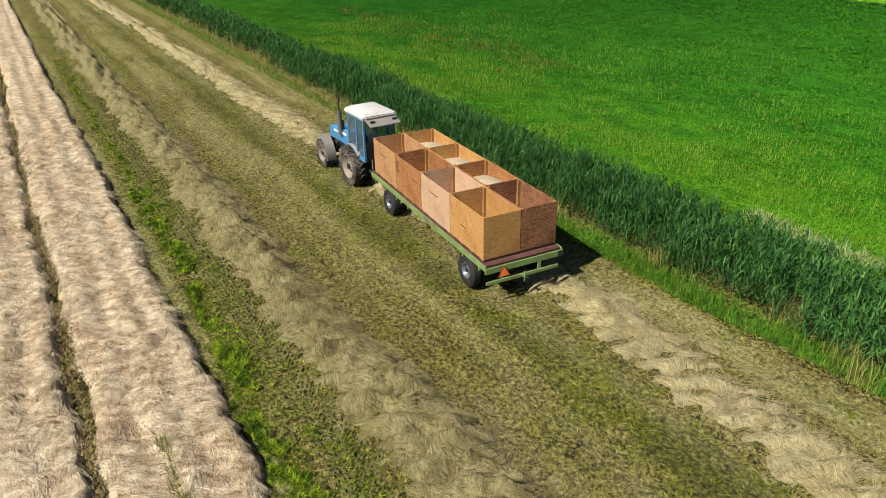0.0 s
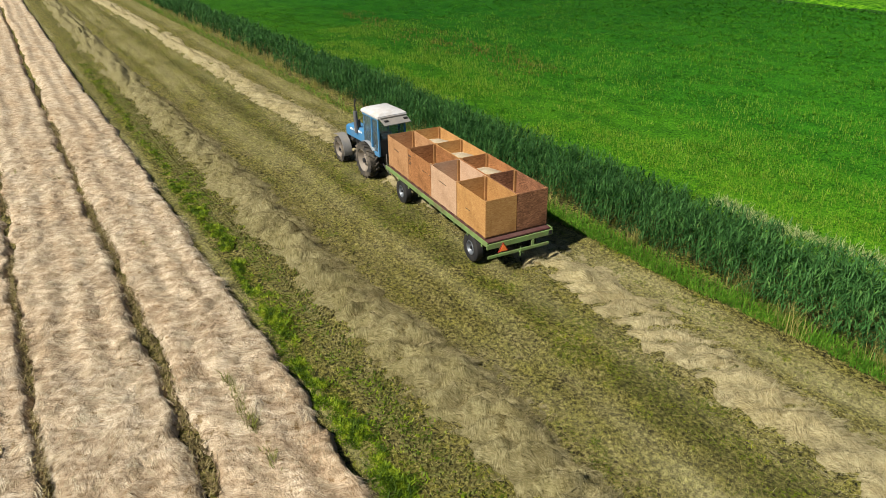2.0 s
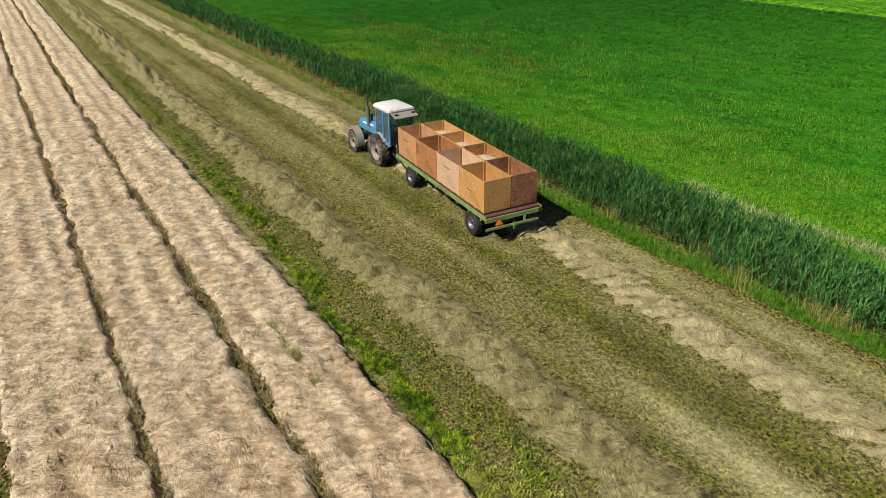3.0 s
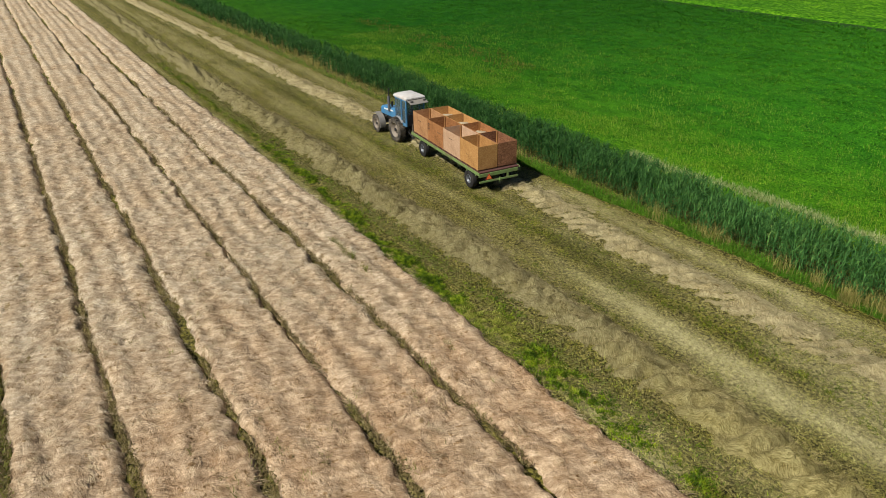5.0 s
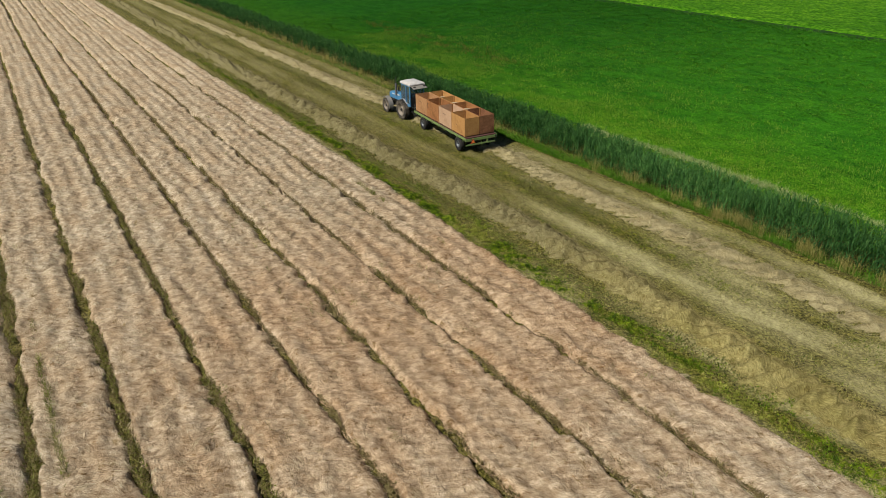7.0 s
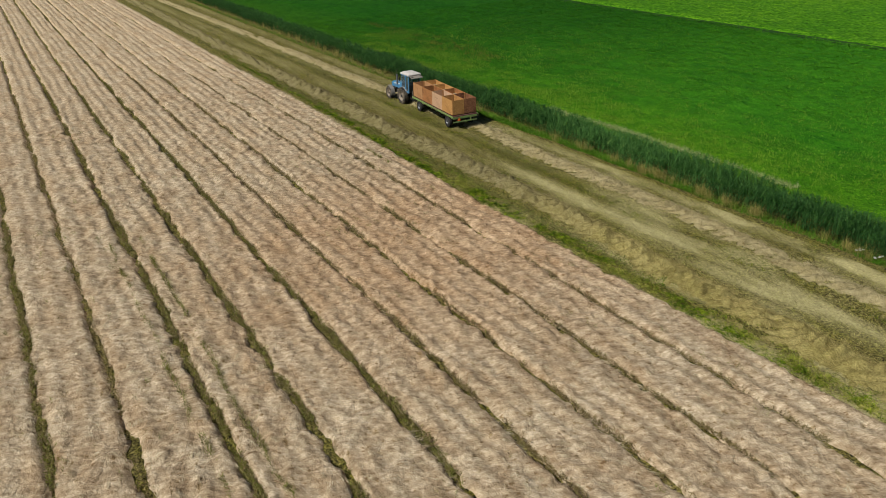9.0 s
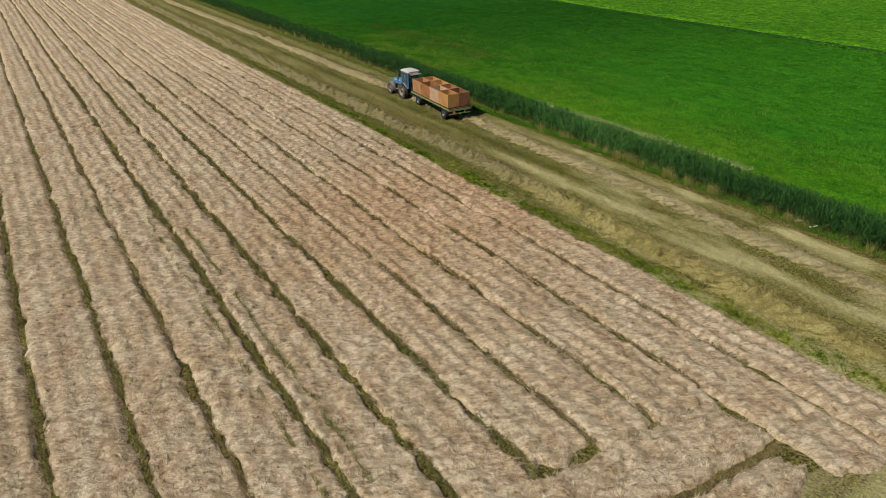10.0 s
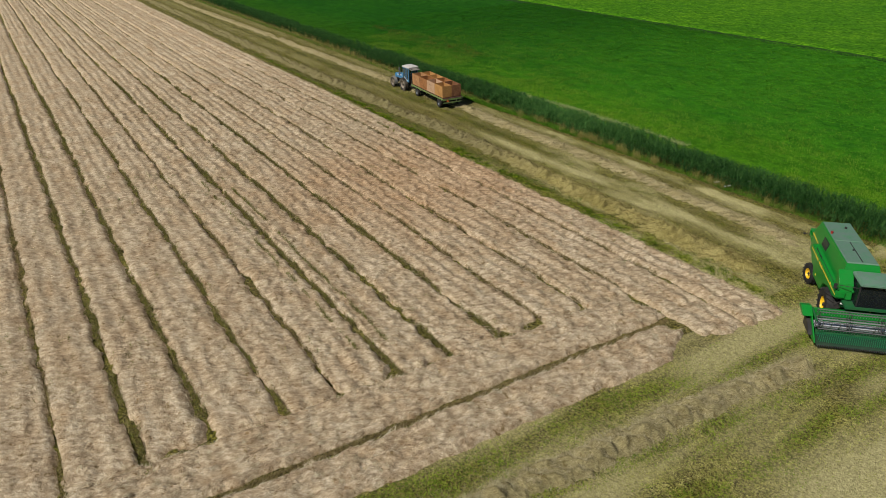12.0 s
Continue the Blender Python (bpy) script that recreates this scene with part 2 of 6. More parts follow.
M_edge = leafy("edge_grass", [(0.0, (0.14, 0.27, 0.02)), (0.6, (0.26, 0.38, 0.035)), (1.0, (0.40, 0.46, 0.11))])
M_white_flower = leafy("white_flower", [(0.0, (0.55, 0.56, 0.48)), (1.0, (0.8, 0.8, 0.74))], 0.7, 0.3)
FLOWERS = [(15.3, -19.2, 0.5), (15.2, -20.3, 0.5), (16.3, -21.2, 1.1)]
M_rusty = leafy("rusty_weed", [(0.0, (0.08, 0.12, 0.012)), (0.5, (0.17, 0.13, 0.03)), (1.0, (0.26, 0.16, 0.055))])
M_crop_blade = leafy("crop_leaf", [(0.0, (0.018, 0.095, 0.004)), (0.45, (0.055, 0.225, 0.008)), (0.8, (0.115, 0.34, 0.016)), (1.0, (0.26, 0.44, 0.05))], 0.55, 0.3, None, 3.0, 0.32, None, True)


def ground_mat():
    m, nt, b = material("stubble_ground", 0.85, 0.0, 0.15)
    f = grain(nt, vec(nt, (1, 0.8, 1), 0, 0.1, 5), 11, 6, 0.75)
    n = grain(nt, vec(nt, (1.0, 0.45, 1), 0, 0.3, 1), 1.4, 6, 0.7)
    streak = grain(nt, vec(nt, (2.2, 0.05, 1)), 1.0, 3)
    # near-black low stops put the shade between lumps and stems into the colour
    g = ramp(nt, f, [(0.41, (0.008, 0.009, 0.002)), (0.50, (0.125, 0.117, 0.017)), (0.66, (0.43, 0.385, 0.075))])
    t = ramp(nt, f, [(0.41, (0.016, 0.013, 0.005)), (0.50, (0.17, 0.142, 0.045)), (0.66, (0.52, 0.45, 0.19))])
    t = blend(nt, steps(nt, streak, 0.4, 0.62), t, blend(nt, 1.0, t, (0.72, 0.74, 0.66), "MULTIPLY"))
    at = nt.nodes.new("ShaderNodeAttribute")
    at.attribute_name = "bare"
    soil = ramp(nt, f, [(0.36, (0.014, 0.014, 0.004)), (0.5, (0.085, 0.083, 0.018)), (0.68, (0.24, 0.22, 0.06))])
    dr = nt.nodes.new("ShaderNodeAttribute")
    dr.attribute_name = "dry"
    dust = ramp(nt, f, [(0.3, (0.17, 0.147, 0.07)), (0.5, (0.45, 0.405, 0.19)), (0.7, (0.68, 0.62, 0.33))])
    base = blend(nt, at.outputs["Fac"], blend(nt, steps(nt, n, 0.38, 0.62), g, t), soil)
    colour(nt, b, blend(nt, dr.outputs["Fac"], base, dust))
    relief(nt, b, f, 1.0, 0.12)
    return m


def crop_mat(name, dark, mid, light, near=True):
    m, nt, b = material(name, 0.8, 0.0, 0.04)
    f = grain(nt, vec(nt, (1, 0.9, 1), 0, 0.1, 4), 9.0 if near else 2.6, 5, 0.75)
    n = grain(nt, vec(nt, (1.0, 0.6, 1), 0, 0.4, 1), 0.9, 4, 0.65)
    n2 = grain(nt, vec(nt, (1, 0.6, 1)), 0.11, 4)
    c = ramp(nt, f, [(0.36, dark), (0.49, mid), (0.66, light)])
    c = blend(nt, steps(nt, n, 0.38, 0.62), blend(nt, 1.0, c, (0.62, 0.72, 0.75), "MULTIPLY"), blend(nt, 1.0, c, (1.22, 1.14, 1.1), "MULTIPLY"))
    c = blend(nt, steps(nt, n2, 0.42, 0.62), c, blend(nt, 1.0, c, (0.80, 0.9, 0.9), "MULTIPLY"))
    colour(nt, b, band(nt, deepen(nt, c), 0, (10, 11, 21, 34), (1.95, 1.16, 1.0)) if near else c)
    relief(nt, b, f, 0.6, 0.10)
    return m


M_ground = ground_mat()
# dark green that carries the shadow of the far ditch in its colour
M_track = painted("shaded_ditch_weeds", (0.014, 0.05, 0.008), 0.9, 0.0, (0.03, 0.08, 0.012), 0.8, 0.1)
M_soil = painted("pressed_soil", (0.11, 0.098, 0.032), 0.9, 0.0, (0.10, 0.13, 0.025), 0.9, 0.1)
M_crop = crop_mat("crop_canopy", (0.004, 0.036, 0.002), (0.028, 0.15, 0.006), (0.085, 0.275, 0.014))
M_crop_far = crop_mat("far_crop_canopy", (0.012, 0.06, 0.002), (0.052, 0.175, 0.006), (0.15, 0.31, 0.016), False)

# ---- mesh helpers ----


def lattice(ix, iy, seed):
    h = (ix * 374761393 + iy * 668265263 + seed * 974634777) & 0xFFFFFFFF
    h = ((h ^ (h >> 13)) * 1274126177) & 0xFFFFFFFF
    return ((h ^ (h >> 16)) & 0xFFFF) / 65535.0


def soft_noise(x, y, seed=0):
    """Smooth value noise in -1..1 on arrays."""
    ix, iy = np.floor(x).astype(np.int64), np.floor(y).astype(np.int64)
    fx, fy = x - ix, y - iy
    fx, fy = fx * fx * (3 - 2 * fx), fy * fy * (3 - 2 * fy)
    a, b = lattice(ix, iy, seed), lattice(ix + 1, iy, seed)
    c, d = lattice(ix, iy + 1, seed), lattice(ix + 1, iy + 1, seed)
    return 2 * ((a * (1 - fx) + b * fx) * (1 - fy) + (c * (1 - fx) + d * fx) * fy) - 1


def fbm(x, y, seed=0, octaves=3):
    return sum(soft_noise(x * 2 ** k, y * 2 ** k, seed + 17 * k) / 2 ** k for k in range(octaves)) / 1.75


def raw_mesh(name, verts, faces, mat, smooth=False):
    """Mesh from arrays; faces (n, 3) or (n, 4)."""
    me = bpy.data.meshes.new(name)
    n, k = faces.shape
    me.vertices.add(len(verts))
    me.vertices.foreach_set("co", verts.astype(np.float32).ravel())
    me.loops.add(n * k)
    me.loops.foreach_set("vertex_index", faces.astype(np.int32).ravel())
    me.polygons.add(n)
    me.polygons.foreach_set("loop_start", np.arange(0, n * k, k, dtype=np.int32))
    me.polygons.foreach_set("use_smooth", np.full(n, smooth))
    me.update(calc_edges=True)
    me.materials.append(mat)
    return me


def sheet(name, xs, ys, height, mat, smooth=True):
    """Grid over xs by ys with heights from height(X, Y)."""
    X, Y = np.meshgrid(xs, ys)
    Z = height(X, Y)
    v = np.stack([X, Y, Z], -1).reshape(-1, 3)
    nx, ny = len(xs), len(ys)
    i = (np.arange(ny - 1)[:, None] * nx + np.arange(nx - 1)[None, :]).ravel()
    f = np.stack([i, i + 1, i + 1 + nx, i + nx], 1)
    return raw_mesh(name, v, f, mat, smooth)


rng = np.random.default_rng(7)


def blades(name, mat, P, az, length, width, pitch, droop=0.0, bent=False):
    """Thin blades standing at P: az their heading, pitch their rise above level, droop how far the outer half sinks (radians)."""
    n = len(P)
    az, length, width, pitch, droop = (np.broadcast_to(np.asarray(a, float), (n,)) for a in (az, length, width, pitch, droop))
    side = np.stack([-np.sin(az), np.cos(az), np.zeros(n)], 1) * (width / 2)[:, None]

    def along(p):
        return np.stack([np.cos(az) * np.cos(p), np.sin(az) * np.cos(p), np.sin(p)], 1)
    if not bent:
        tip = P + along(pitch) * length[:, None]
        v = np.stack([P - side, P + side, tip], 1).reshape(-1, 3)
        f = np.arange(3 * n).reshape(-1, 3)
        return raw_mesh(name, v, f, mat)
    mid = P + along(pitch) * (length * 0.5)[:, None]
    tip = mid + along(pitch - droop) * (length * 0.5)[:, None]
    v = np.stack([P - side * 0.7, P + side * 0.7, mid - side, mid + side, tip], 1).reshape(-1, 3)
    o = np.arange(n)[:, None] * 5
    f = np.concatenate([o + [0, 1, 3], o + [0, 3, 2], o + [2, 3, 4]], 0)
    return raw_mesh(name, v, f, mat)


def ease(v, a, b):
    s = np.clip((v - a) / (b - a), 0, 1)
    return s * s * (3 - 2 * s)


def uneven(lo, hi, a, b, fine, growth=1.06, most=6.0):
    """Steps of size fine between a and b, growing outwards to lo and hi."""
    mid = list(np.arange(a, b, fine))
    left, s = [], fine
    p = a
    while p > lo:
        s = min(s * growth, most)
        p -= s
        left.append(max(p, lo))
    right, s, p = [], fine, mid[-1]
    while p < hi:
        s = min(s * growth, most)
        p += s
        right.append(min(p, hi))
    return np.array(left[::-1] + mid + right)


# ---- ground ----
def ground_height(X, Y):
    near = ease(-np.hypot(X - 5, Y - 5), -140, -90)
    rut = 0
    for x0, w, d in ((3.85, 0.4, 0.03), (9.7, 0.35, 0.04), (7.2, 0.3, 0.03), (13.4, 0.3, 0.03)):
        u = (X - x0 - 0.12 * soft_noise(Y * 0.12, Y * 0, 5)) / w
        rut = rut - d * np.exp(-u * u) + 0.4 * d * np.exp(-(np.abs(u) - 1.7) ** 2 * 3)
    strip = ease(X, 2.1, 2.9) * (Y > -48)
    lumps = 0.05 * fbm(X * 1.9, Y * 2.2, 4, 2) + 0.045 * fbm(X * 4.4, Y * 4.0, 8, 2) + 0.025 * soft_noise(X * 8.3, Y * 7.1, 9)
    return near * (0.03 * fbm(X * 0.6, Y * 0.6, 3) + strip * lumps + rut * (Y > -33))


gx = np.concatenate([-np.geomspace(2500, 70, 24), np.arange(-66, 2.0, 3.0), np.arange(2.2, 14.6, 0.1), np.arange(14.7, 30, 1.5), np.geomspace(32, 2500, 26)])
gy = np.concatenate([-np.geomspace(2500, 60, 24), np.arange(-56, -33, 0.4), np.arange(-33, 40, 0.12), np.arange(40.2, 90, 0.5), np.geomspace(92, 2500, 40)])
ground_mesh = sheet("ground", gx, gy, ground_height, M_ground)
GX, GY = np.meshgrid(gx, gy)
bare = np.exp(-((GX - 3.85) / 0.36) ** 4) * (0.15 + 0.65 * ease(fbm(GX * 1.5, GY * 0.8, 90), -0.4, 0.5)) + 0.35 * np.exp(-((GX - 2.4) / 0.2) ** 2)
bare = bare + 0.6 * np.exp(-((GX - 13.4) / 0.5) ** 2) * ease(fbm(GX * 0.7, GY * 0.4, 91), 0.0, 0.5)


def dark_patches(x, y):
    """Dark olive patches in the lane where the trailer ran."""
    return np.exp(-((x - 9.7) / 1.1) ** 4) * ease(fbm(x * 0.9, y * 0.45, 89), -0.05, 0.35) * ease(y, -6, 4)


bare = bare + 0.8 * dark_patches(GX, GY)


def tan_lanes(x, y):
    """Lanes along the strip where the stubble is bleached and short."""
    wob = 0.25 * soft_noise(y * 0.15, y * 0, 98)
    lane = 0.65 * np.exp(-((x - 7.9 - wob) / 0.9) ** 4) + 0.55 * np.exp(-((x - 13.7) / 0.8) ** 4) + 0.8 * np.exp(-((x - 2.45 - 0.4 * wob) / 0.2) ** 2) + 0.5 * np.exp(-((x - 10.4 + wob) / 0.35) ** 2)
    return np.clip(lane * ease(fbm(x * 0.9, y * 0.3, 99), -0.75, 0.25), 0, 1)


def headland_green(x, y):
    """Green lines along the turning strip."""
    shoulder = y - np.interp(x, (-36, -18, -12, -9, -6, -3, 4), (-33.3, -34.3, -34.45, -34.9, -35.9, -36.2, -36.4))
    g = 1.5 * np.exp(-(shoulder / np.interp(x, (-20, -5), (0.85, 0.45))) ** 2)
    g = g + 1.3 * np.exp(-((y + 37.9 + 0.144 * (x + 11) + 0.2 * soft_noise(x * 0.2, x * 0, 82)) / 0.4) ** 2)
    g = g + 0.9 * np.exp(-((y + 40.8 + 0.06 * (x + 8) + 0.3 * soft_noise(x * 0.2, x * 0, 83)) / 0.5) ** 2)
    return g * np.clip(0.75 + 1.1 * fbm(x * 0.45, y * 0.9, 84), 0, 1.3)


def dryness(x, y):
    """Dusty lanes where chaff lies on bare earth."""
    lane = 0.35 * np.exp(-((x - 13.75) / 0.6) ** 4) * ease(-y, -16, -8) * ease(fbm(x * 1.5, y * 0.7, 94), -0.5, 0.2)
    lane = lane + 0.7 * np.exp(-((x - 8.1) / 0.5) ** 2) * ease(-y, -8, -2) * ease(fbm(x * 0.8, y * 0.3, 95), -0.6, 0.3)
    lane = lane + 0.7 * ease(-y, -6, 14) * (y > -33) * ease(fbm(x * 0.7, y * 0.25, 96), -0.2, 0.5)
    lane = lane + 0.4 * tan_lanes(x, y)
    south = 0.85 * (1 - np.clip(headland_green(x, y), 0, 1)) * ease(fbm(x * 0.25, y * 0.6, 97), -0.6, 0.3) + 0.8 * ease(-y, 42, 44)
    return np.clip(np.where(y > -32.5, lane * (x > 2.4) * (x < 14.4), south), 0, 1)


dry_at = ground_mesh.attributes.new("dry", "FLOAT", "POINT")
dry_at.data.foreach_set("value", dryness(GX, GY).astype(np.float32).ravel())
bare_at = ground_mesh.attributes.new("bare", "FLOAT", "POINT")
bare_at.data.foreach_set("value", np.clip(bare * (GY > -32.5), 0, 1).astype(np.float32).ravel())
ground = tagged(new("ground", ground_mesh), "mown stubble and bare earth of a flat field", "ground", kind="structure")

# ---- the laid swaths of cut grass ----
GAPS = [2.25, -0.55, -3.62, -6.75, -9.8, -12.85, -15.95, -18.9, -22.1, -24.95, -28.2, -31.2, -34.25] + [-37.3 - 3.06 * i for i in range(11)]
GAP_HALF = [0.0, 0.05, 0.02, 0.05, 0.03, 0.08, 0.08, 0.07, 0.05, 0.05, 0.09, 0.09, 0.05] + [0.05] * 11
SLOPE = -0.045            # the headland runs slightly askew to the rows


def gap_line(k, y):
    return GAPS[k] + 0.13 * fbm(y * 0.11, y * 0 + 7.3 * k, 41) + 0.08 * soft_noise(y * 0.8, y * 0 + 3.1 * k, 42)


def gap_half(k, y):
    return np.maximum(GAP_HALF[k] + 0.11 * fbm(y * 0.3, y * 0 + 5.1 * k, 43) + 0.05 * soft_noise(y * 1.9, y * 0 + 2.7 * k, 45), -0.04)


def combed(U, V, left, right, seed):
    """Height of a mat of laid grass between two edges: long ridges, then tufts combed aslant over them."""
    left = left - 0.11 * soft_noise(V * 1.7, V * 0, seed + 43) - 0.05 * soft_noise(V * 5.3, V * 0, seed + 44)
    right = right + 0.11 * soft_noise(V * 1.7, V * 0, seed + 3) + 0.05 * soft_noise(V * 5.3, V * 0, seed + 4)
    mid, half = (left + right) / 2, np.maximum((right - left) / 2, 0.1)
    body = 1 - ease(np.abs(U - mid) / half, 0.85, 1.0)
    ridge = 0.05 * np.cos(2 * np.pi * (U / 0.93 + 0.4 * fbm(V * 0.3, U * 0.4, seed + 5))) * (0.75 + 0.7 * fbm(V * 0.35, U * 0.8, seed + 8))
    a, b = U * 0.85 + V * 0.53, V * 0.85 - U * 0.53
    tuft = 0.12 * fbm(a * 1.1, b * 2.0, seed + 6) + 0.09 * fbm(a * 2.2, b * 3.8, seed + 7, 2)
    return body * (0.31 + ridge + tuft) - 0.06


def row_height(X, Y, k, start):
    z = combed(X, Y, gap_line(k + 1, Y) + gap_half(k + 1, Y), gap_line(k, Y) - gap_half(k, Y), 100 + 7 * k)
    return (z + 0.06) * ease(Y - start + 0.6 * fbm(X * 1.3, Y * 0.3, 109 + 7 * k), 0.0, 0.4) - 0.06


def headland_height(X, Y, k, lo, hi, end):
    V = Y - SLOPE * X
    end = end - 1.9 * k * ease(-V, 32.3, 33.8)
    z = combed(V, X, np.full_like(X, lo), np.full_like(X, hi), 500 + 9 * k)
    return (z + 0.06) * ease(end - X + 0.6 * fbm(Y * 1.3, X * 0.3, 509 + 9 * k), 0.0, 0.6) - 0.06


def lay_straw(ob, height, points, heading, size, lock_share):
    """Fine straws lying on the mat, all leaning the way the tuft under them was combed, and locks of longer ones over them."""
    x, y = points
    n = len(x)
    az = heading + 1.7 * fbm(x * 0.8, y * 0.6, 211) + 0.4 * soft_noise(x * 3.1, y * 2.7, 212) + rng.normal(0, 0.10, n)
    z = height(x, y)
    ok = z > 0.06
    x, y, z, az = x[ok], y[ok], z[ok], az[ok]
    n = len(x)
    rise = 0.05 + 0.12 * soft_noise(x * 3.5, y * 3.0, 213) + rng.normal(0, 0.07, n)
    me = blades("loose_straw", M_blade, np.column_stack([x, y, z - 0.01]), az, rng.uniform(0.16, 0.42, n), rng.uniform(0.0045, 0.009, n) * size, rise)
    new("loose_straw", me).parent = ob
    pick = rng.random(n) < lock_share
    x, y, az = x[pick], y[pick], az[pick]
    each = 6
    m = len(x) * each
    x, y = np.repeat(x, each) + rng.normal(0, 0.07, m), np.repeat(y, each) + rng.normal(0, 0.07, m)
    lift = np.repeat(rng.uniform(0.02, 0.17, len(az)), each) + rng.normal(0, 0.04, m)
    wide = 0.009 if size < 1.1 else 0.012
    me = blades("lock_of_grass", M_lock, np.column_stack([x, y, height(x, y) - 0.01]), np.repeat(az, each) + rng.normal(0, 0.13, m), rng.uniform(0.25, 0.55, m), rng.uniform(0.5, 1.3, m) * wide * size, lift, lift + rng.uniform(0.1, 0.5, m), bent=True)
    new("lock_of_grass", me).parent = ob


along = np.concatenate([np.arange(0, 70, 0.13), 70 + np.cumsum(np.linspace(0.2, 5.0, 105))])
SWATH = ("long flattened swath of pale cut seed grass on the field", "swath", "swaths of cut grass", "stuff")
for k in range(23):
    left, right = GAPS[k + 1], GAPS[k]
    start = (-34.05 if k < 2 else -27.8) + SLOPE * (left + right) / 2 + 0.3 * math.sin(k * 2.1)
    xs = np.linspace(left - 0.15, right + 0.2, 30 if k < 8 else (20 if k < 13 else 9))
    ys = start - 0.2 + along[::1 if k < 8 else (2 if k < 13 else 4)]
    ys = ys[ys < 330]

    def height(X, Y, k=k, start=start):
        return row_height(X, Y, k, start)
    ob = tagged(new("grass_swath", sheet("grass_swath", xs, ys, height, M_swath)), *SWATH)
    zones = ((4, 26, 380, 1.0, 0.03), (-34, 4, 110, 1.2, 0.05), (26, 45, 70, 1.6, 0.05)) if k < 2 else (((-28, 12, 80, 1.4, 0.05), (12, 40, 40, 1.9, 0.05)) if k < 7 else ((-28, 14, 36 if k < 12 else 12, 1.8, 0.05),))
    for lo, hi, per, size, share in zones:
        m = int(per * (right - left) * (hi - max(lo, start)))
        lay_straw(ob, height, (rng.uniform(left, right, m), rng.uniform(max(lo, start), hi, m)), radians(-80), size, share)
for k, (lo, hi) in enumerate(((-30.93, -27.72), (-34.0, -31.27))):
    end = -3.75 - 0.4 * k

    def height(X, Y, k=k, lo=lo, hi=hi, end=end):
        return headland_height(X, Y, k, lo, hi, end)
    vs = (end + 0.4 - along)[::-1]
    vs = vs[vs > -75]
    us = np.linspace(lo - 0.12, hi + 0.12, 30)
    X, U = np.meshgrid(vs, us)
    Y = U + SLOPE * X
    v = np.stack([X, Y, height(X, Y)], -1).reshape(-1, 3)
    i = (np.arange(len(us) - 1)[:, None] * len(vs) + np.arange(len(vs) - 1)[None, :]).ravel()
    ob = tagged(new("grass_swath", raw_mesh("grass_swath", v, np.stack([i, i + 1, i + 1 + len(vs), i + len(vs)], 1), M_swath_cross, True)), *SWATH)
    m = int(95 * 3.0 * 36)
    x = rng.uniform(-40, end, m)
    lay_straw(ob, height, (x, rng.uniform(lo, hi, m) + SLOPE * x), radians(35), 1.8, 0.06)


# ---- growth in the gaps, on the stubble and along the edge of the field ----
def stuff(name, me, label, category):
    return tagged(new(name, me), label, category, kind="stuff")


def gap_weeds(name, mat, ks, label, cross=False):
    Ps = []
    for k in ks:
        n = 11000 if k < 8 else 8000
        y = rng.uniform(-27, 52, n)
        x = gap_line(k, y) + rng.normal(0, 0.5, n) * (0.11 + gap_half(k, y)) * (1 + 0.5 * soft_noise(y * 1.3, y * 0 + k, 161))
        keep = fbm(y * 0.35, y * 0 + k, 60 + k) + 0.6 * fbm(y * 1.6, y * 0 + k, 160 + k) > -0.5 + 0.5 * rng.random(n)
        Ps.append(np.column_stack([x, y, rng.uniform(0.06, 0.24, n) + 0.05 * soft_noise(x * 4, y * 2.2, 162)])[keep])
    if cross:
        x = rng.uniform(-45, -3.9, 12000)
        Ps.append(np.column_stack([x, -31.08 + SLOPE * x + rng.normal(0, 0.12, 12000), np.zeros(12000)]))
        x = rng.uniform(-38, -1.5, 9000)
        x = x[fbm(x * 0.4, x * 0, 165) > -0.1]
        Ps.append(np.column_stack([x, -27.8 + SLOPE * x + rng.normal(0, 0.14, len(x)), np.zeros(len(x))]))
    P = np.concatenate(Ps)
    n = len(P)
    stuff(name, blades(name, mat, P, rng.uniform(0, 6.28, n), rng.uniform(0.07, 0.19, n), rng.uniform(0.026, 0.055, n), rng.uniform(0.0, 1.1, n)), label, "weeds")


GREEN_GAPS = (5, 6, 7, 9, 10, 11)
gap_weeds("gap_weeds", M_gap, GREEN_GAPS, "low green weeds growing between the swaths")
gap_weeds("dry_gap_weeds", M_gap_dry, range(1, 17), "low brown and green weeds growing between the swaths", True)

# a few weeds that stand up through the swaths
c = np.column_stack([rng.uniform(-36, 2, 2600), rng.uniform(-26, 34, 2600)])
c = c[fbm(c[:, 0] * 0.25, c[:, 1] * 0.18, 335) + rng.normal(0, 0.25, 2600) > 0.28]
P2 = np.repeat(c, 16, 0)
P2 = P2 + rng.normal(0, 1, P2.shape) * [0.07, 0.20]
brown = np.repeat(rng.random(len(c)) < 0.6, 16)
m = brown.sum()
stuff("swath_stalks", blades("swath_stalks", M_gap_dry, np.column_stack([P2[brown], np.full(m, 0.25)]), rng.uniform(0, 6.28, m), rng.uniform(0.08, 0.18, m), rng.uniform(0.02, 0.045, m), rng.uniform(0.0, 0.9, m)), "scattered brown weed stalks standing in the cut swaths", "weeds")
P2 = P2[~brown]
m = 7000
lines = np.column_stack([rng.choice((-19.85, -18.1), m), rng.uniform(-24, 6, m)])
lines[:, 0] += rng.normal(0, 0.06, m) + 0.1 * soft_noise(lines[:, 1] * 0.7, lines[:, 0], 332)
lines = lines[fbm(lines[:, 1] * 0.9, np.round(lines[:, 0]), 331) > -0.05 + rng.normal(0, 0.15, m)]
